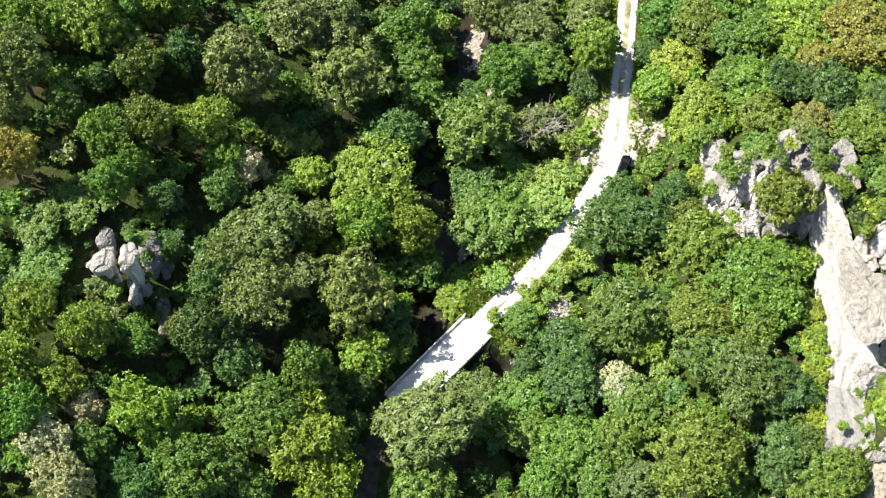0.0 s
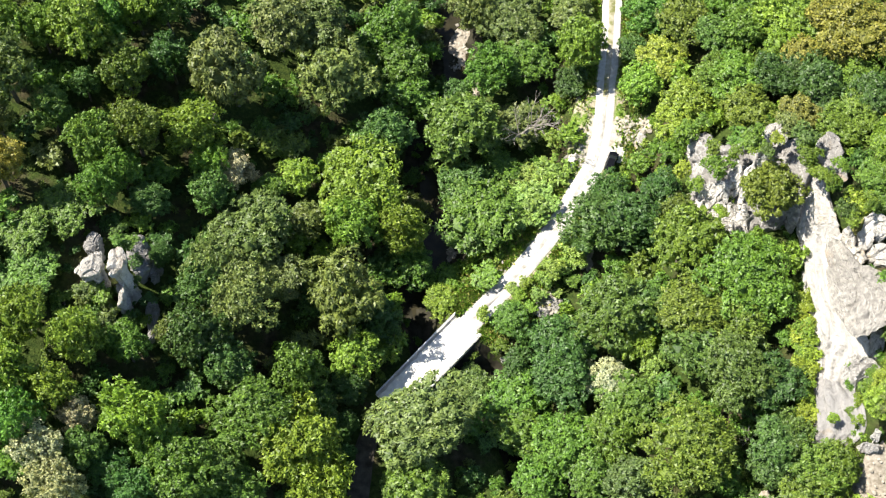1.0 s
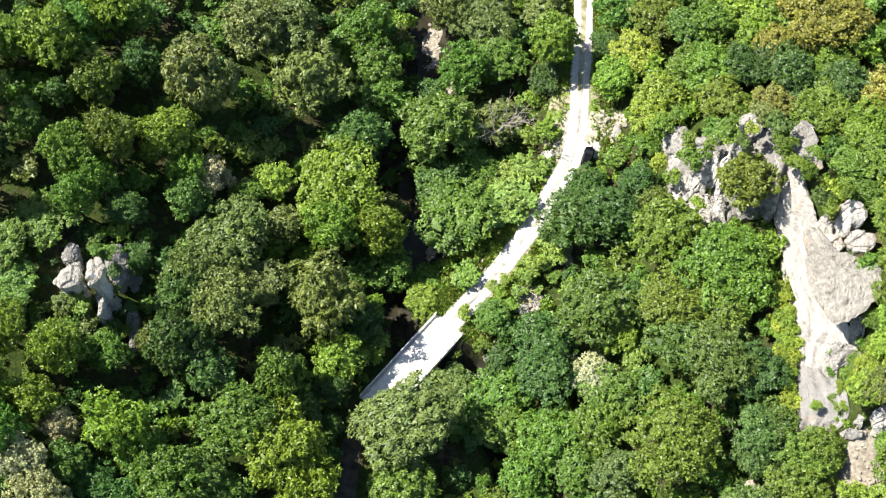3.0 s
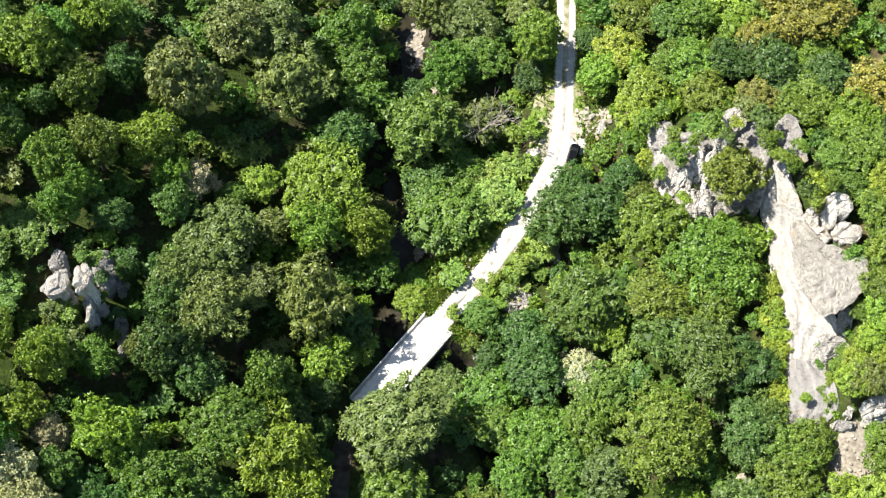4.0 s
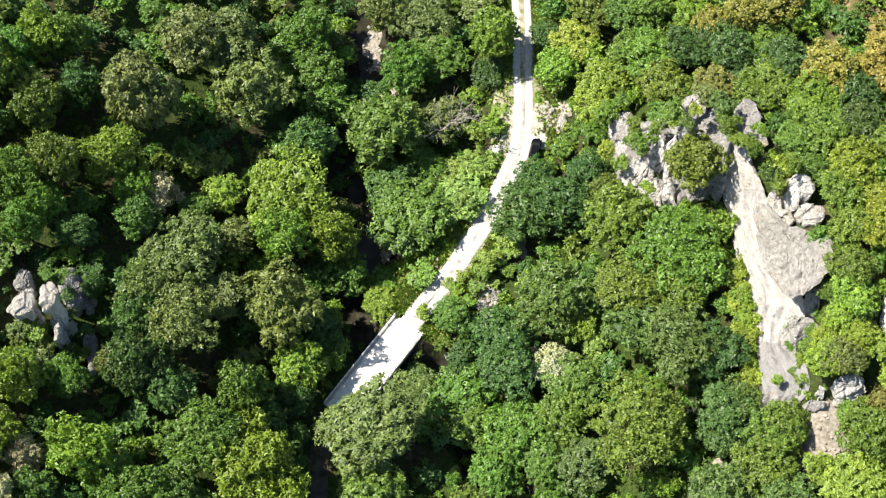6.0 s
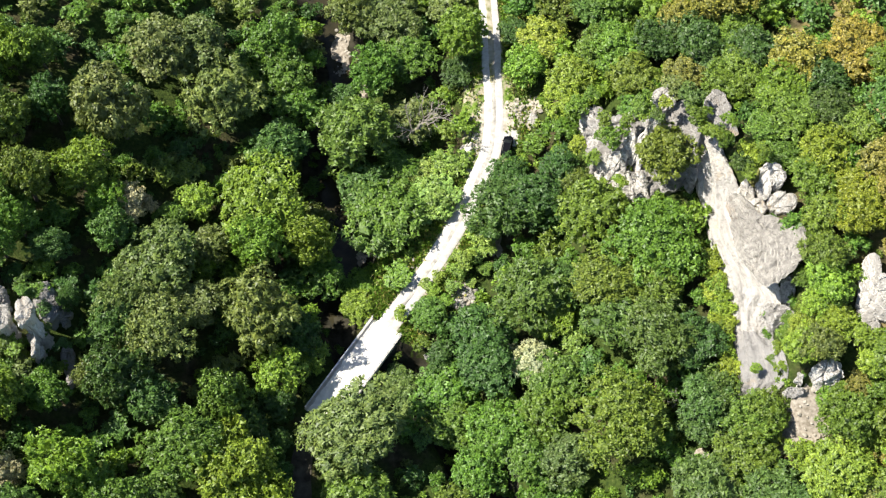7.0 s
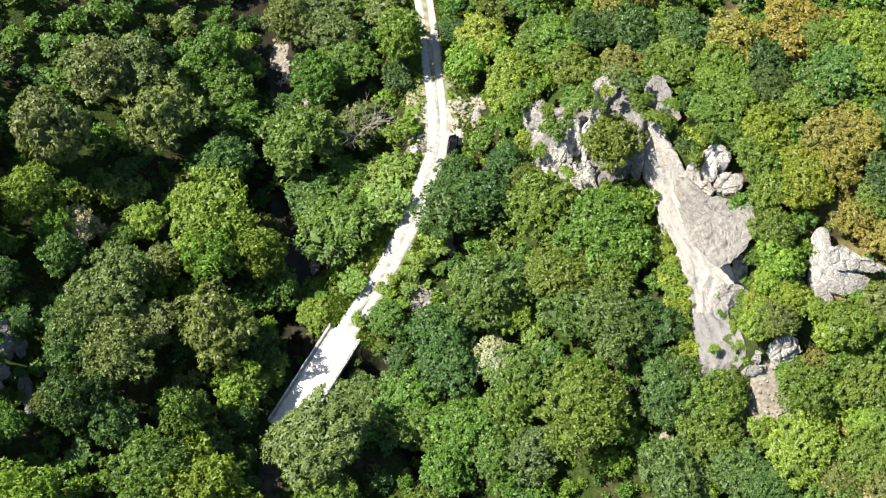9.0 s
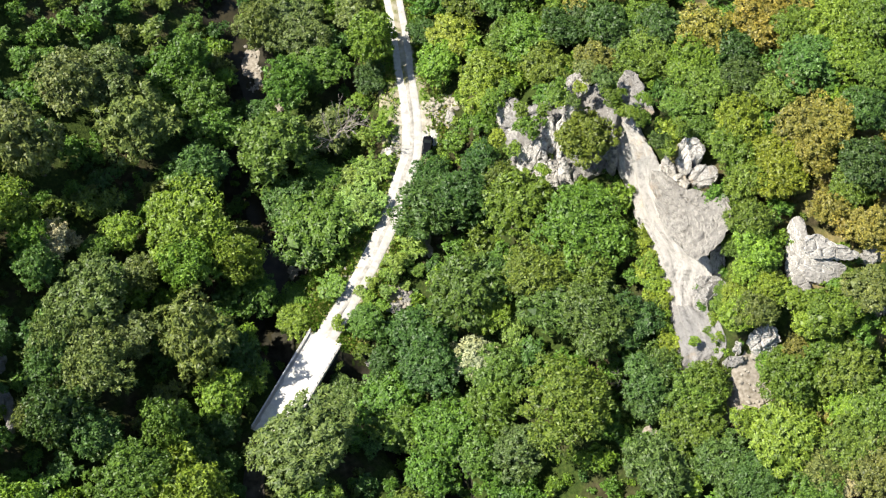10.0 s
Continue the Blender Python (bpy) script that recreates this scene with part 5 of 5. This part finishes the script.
plant("B", 6.2, 97.8, 1.0, "shrub", 0.6)
plant("G", 15.5, 102.6, 1.4, "shrub", 0.6)
plant("W", 11.0, 105.3, 1.0, "shrub", 0.6)
plant("G", 62.0, 84.8, 2.1, "round", 0.7)
plant("B", 62.8, 80.6, 2.5, "round", 0.7)
# three dark trees added only to shade the near deck end and south track
plant("D", -20.6, 79.6, 3.0, "tall", 1.1)
plant("D", -22.6, 70.5, 2.8, "round", 1.1)
plant("D", -21.8, 63.5, 2.8, "round", 1.1)
plant("B", 32.9, 119.6, 1.6, "shrub", 0.8, 6.6)
plant("G", 42.6, 119.5, 2.3, "shrub", 0.8, 5.8)
plant("G", 40.6, 119.6, 1.3, "shrub", 0.8, 7.0)
plant("O", 48.0, 121.4, 2.2, "shrub", 0.8, 5.9)
plant("G", 50.4, 114.5, 2.0, "shrub", 0.8, 6.2)
plant("G", 53.7, 110.0, 1.9, "shrub", 0.8, 6.3)
plant("G", 51.5, 112.5, 1.4, "shrub", 0.8, 6.9)
plant("G", 37.7, 122.8, 1.6, "shrub", 0.8, 6.6)
plant("B", 45.9, 118.3, 1.3, "shrub", 0.8, 7.0)
plant("T", 44.5, 116.5, 1.2, "shrub", 0.8, 7.1)
plant("B", 42.7, 117.8, 1.2, "shrub", 0.8, 7.1)
plant("B", 38.2, 110.7, 1.0, "shrub", 0.8, 7.3)
plant("T", 50.1, 118.6, 2.0, "shrub", 0.8, 6.2)
plant("G", 33.7, 127.2, 2.2, "shrub", 0.8, 5.9)
plant("O", -61.2, 85.9, 1.7, "shrub", 0.8, 3.0)
plant("G", -59.4, 85.9, 1.9, "shrub", 0.8, 2.8)
plant("E", -58.3, 85.4, 1.6, "shrub", 0.8, 2.1)
plant("G", -60.6, 84.0, 1.6, "shrub", 0.8, 1.1)
plant("G", -55.2, 93.3, 1.6, "shrub", 0.8, 6.1)
plant("G", -56.8, 92.9, 1.0, "shrub", 0.8, 7.8)
plant("E", -54.5, 89.2, 1.2, "shrub", 0.8, 2.6)
plant("B", -57.6, 84.4, 1.3, "shrub", 0.8, 1.9)
# added tree, placed to cast shade on the south track
plant("D", -24.4, 74.6, 3.2, "tall", 1.5)
plant("A", 77.3, 84.5, 1.6, "shrub", 0.7)
plant("A", 78.9, 82.6, 1.8, "shrub", 0.7)
plant("A", 80.1, 80.9, 1.6, "shrub", 0.7)
plant("E", 75.9, 85.7, 1.5, "shrub", 0.7)
plant("Y", 81.0, 79.7, 1.4, "shrub", 0.7)
plant("B", 71.4, 72.3, 1.5, "shrub", 0.7)
plant("G", 77.0, 74.4, 2.0, "shrub", 0.7)
plant("G", 74.6, 74.6, 1.6, "shrub", 0.7)
plant("G", 58.8, 78.5, 1.3, "shrub", 0.7)
plant("B", 58.0, 77.0, 1.3, "shrub", 0.7)
plant("G", 59.6, 79.6, 1.4, "shrub", 0.7)
plant("B", 59.6, 76.9, 1.6, "shrub", 0.7)
plant("E", 57.3, 75.6, 1.0, "shrub", 0.7)
plant("G", 61.3, 80.5, 1.6, "shrub", 0.7)
plant("B", 58.1, 73.5, 1.2, "shrub", 0.7)
# two more added trees that shade the south track
plant("D", -20.0, 67.5, 2.3, "round", 1.3)
plant("D", -20.2, 73.0, 2.1, "round", 1.3)
plant("W", 8.1, 116.0, 3.5, "shrub", 0.6)
plant("Y", 0.6, 94.9, 1.4, "shrub", 0.72)
plant("B", 6.2, 99.2, 1.2, "shrub", 0.72)
plant("W", 10.7, 102.4, 1.8, "shrub", 0.72)
plant("W", 15.8, 106.1, 1.8, "shrub", 0.72)
plant("G", 38.0, 117.6, 2.7, "shrub", 0.8, 8.0)
plant("B", 35.1, 117.1, 1.4, "shrub", 0.8, 5.0)
plant("B", 39.1, 110.1, 0.9, "shrub", 0.8, 7.0)
plant("G", 52.2, 110.7, 1.7, "shrub", 0.8, 9.0)
plant("D", 55.5, 105.2, 1.9, "shrub", 0.8, 9.0)
plant("G", 54.2, 111.0, 1.3, "shrub", 0.8, 9.0)
plant("B", 54.4, 74.4, 0.9, "shrub", 0.7, 5.0)
plant("G", 58.4, 104.5, 1.7, "shrub", 0.8, 8.0)
plant("G", 56.5, 103.5, 1.5, "shrub", 0.8, 9.0)
plant("G", 64.7, 91.6, 2.0, "round", 0.8)
plant("G", 63.8, 86.9, 2.2, "round", 0.8)
plant("G", 65.2, 96.6, 2.1, "round", 0.8)
plant("G", 36.2, 128.1, 1.4, "shrub", 0.8, 8.0)
plant("O", -61.5, 85.4, 1.9, "shrub")
plant("E", -59.6, 83.0, 2.1, "shrub")
plant("T", -58.2, 96.9, 1.7, "shrub")
plant("G", -53.0, 83.7, 1.5, "shrub")
plant("D", -51.6, 94.2, 2.1)
plant("G", -65.1, 84.8, 2.1, "shrub", 0.6)
plant("G", -68.0, 91.1, 2.1, "shrub", 0.6)
plant("O", -57.7, 82.1, 2.3, "shrub")
plant("D", -54.7, 83.1, 1.9, "shrub")
plant("G", 4.0, 89.5, 1.8, "shrub", 0.7)
plant("D", 6.7, 87.1, 2.6, "round", 0.7)
plant("E", 23.9, 89.2, 2.6, "round", 0.72)
plant("D", -54.5, 91.9, 1.3, "shrub", 0.7, 4.0)
plant("D", -51.8, 86.5, 1.3, "shrub", 0.7, 4.0)

BRIDGE_LINE = [(-2.0, 93.3), (-13.9, 78.2)]


# ---------- the rest of the wood: small trees and undergrowth between the others ----------
def open_spots(rng, step, wander):
    """Jittered spots over the wood, each with its distance from the road and from the middle of the stream."""
    x, y = np.meshgrid(np.arange(-110, 128, step), np.arange(42, 184, step))
    x, y = (v.ravel() + rng.uniform(-wander, wander, v.size) for v in (x, y))
    seen = (x > -72 - 0.19 * (y - 50)) & (x < 82 + 0.38 * (y - 50)) & (y < 172)
    x, y = x[seen], y[seen]
    way = np.min([near_line(x, y, line)[0] for line in (ROAD_NORTH, ROAD_SOUTH, BRIDGE_LINE)], axis=0)
    water = near_line(x, y, RIVER)[0]
    order = rng.permutation(x.size)
    return np.stack([x, y, way, water, land(x, y)], -1)[order]


def fill_wood():
    rng, spread_rng = random.Random(42), np.random.default_rng(6)
    shapes = np.random.default_rng(8)
    saplings = [leafy(shapes, FORMS["round" if k % 2 else "shrub"], 5, 7, 17, 0.20) for k in range(8)]
    scrub = [leafy(shapes, FORMS["shrub"], 3, 5, 14, 0.29) for _ in range(5)]
    heaps = {leaf: [] for leaf in LEAF}
    taken = np.array(planted)
    for models, step, wander, sizes, bare, crowd in ((saplings, 3.9, 1.5, (1.5, 3.4), CLEARINGS, 1.1), (scrub, 2.4, 1.1, (0.6, 1.25), BARE, 0.5)):
        bare = np.array(bare)
        for x, y, way, water, z in open_spots(spread_rng, step, wander).tolist():
            radius = rng.uniform(*sizes)
            if models is saplings:
                radius = min(radius, 0.45 * way, 1.2 + 0.4 * water)
            if way < 3.2 + 0.8 * radius or water < (2.4 if models is saplings else 1.4) or np.any(np.hypot(bare[:, 0] - x, bare[:, 1] - y) < bare[:, 2]):
                continue
            if np.any(np.hypot(taken[:, 0] - x, taken[:, 1] - y) < (0.62 if x > 18 else 0.75) * taken[:, 2] + crowd * (1 if models is saplings else radius)):
                continue
            if x < -14 and rng.random() < 0.1:
                continue
            leaf = rng.choice("GGBTEYGB" if x > 5 else "GGDETOYG")
            if way < 9 and y > 95:
                leaf = rng.choice("WBYWB")
            elif x > 66 and rng.random() < 0.25:
                leaf = "A"
            elif models is scrub and x < -14:
                leaf = rng.choice("DEGD")
            verts, faces = models[rng.randrange(len(models))]
            a, high = rng.uniform(0, 6.28), rng.uniform(0.7, 1.2)
            turn = np.array([[math.cos(a), -math.sin(a), 0], [math.sin(a), math.cos(a), 0], [0, 0, high]])
            heaps[leaf].append(((verts @ turn.T + [0, 0, 0.85 if models is saplings else 0.5]) * radius + [x, y, z], faces))
            taken = np.vstack([taken, (x, y, radius)])
    for leaf, heap in heaps.items():
        if not heap:
            continue
        count, all_faces = 0, []
        for verts, faces in heap:
            all_faces.append(faces + count)
            count += len(verts)
        ob = mesh_object("undergrowth", np.concatenate([v for v, _ in heap]), np.concatenate(all_faces).tolist(), LEAVES)
        ob.color = (*LEAF[leaf][0], 1)
        tagged(ob, f"{LEAF[leaf][1]} saplings and undergrowth between the trees", "undergrowth", kind="stuff")


def weeds(name, colour, count, seed, label):
    """Tufts of grass and herbs along the track, thicker away from the wheels."""
    rng = np.random.default_rng(seed)
    q, right = resampled(ROAD_NORTH[1:], 0.5)
    k = rng.integers(0, len(q), count)
    off = rng.choice([-1, 1], count) * (2.2 + np.abs(rng.normal(0, 2.0, count)))
    x, y = (q[k] + right[k] * off[:, None]).T
    worn = ((y > 121) & (y < 141) & (off < 6.5) & (off > -4.6) & (rng.random(count) < 0.9)) | ((off < 0) & (off > -2.8) & (rng.random(count) < 0.4))
    x, y, count = x[~worn], y[~worn], int((~worn).sum())
    root = np.stack([x, y, np.maximum(land(x, y), road_height(y) - 0.3)], -1)
    root, n = np.repeat(root, 4, 0) + rng.normal(0, 0.18, (count * 4, 3)) * [1, 1, 0], count * 4
    a, high = rng.uniform(0, 6.28, n), rng.uniform(0.15, 0.5, (n, 1))
    side = np.stack([np.cos(a), np.sin(a), 0 * a], -1) * high * 0.45
    tip = rng.normal(0, 0.45, (n, 3)) * high + np.array([0, 0, 1.0]) * high * 0.7
    quad = np.stack([root - side * 0.3, root + tip * 0.5 - side, root + tip, root + tip * 0.5 + side], 1)
    base = 4 * np.arange(n)[:, None]
    ob = mesh_object(name, quad.reshape(-1, 3), np.concatenate([base + [0, 1, 2], base + [0, 2, 3]]).tolist(), LEAVES)
    ob.color = (*colour, 1)
    return tagged(ob, label, "grass", kind="stuff")


weeds("roadside_weeds", (0.115, 0.205, 0.022), 14000, 3, "fresh green weeds along the track")
weeds("roadside_grass", (0.20, 0.205, 0.06), 6500, 4, "straw-coloured dry grass along the track")
fill_wood()
for models in MODELS.values():
    for model in models:
        for child in list(model.children):
            bpy.data.objects.remove(child)
        bpy.data.objects.remove(model)
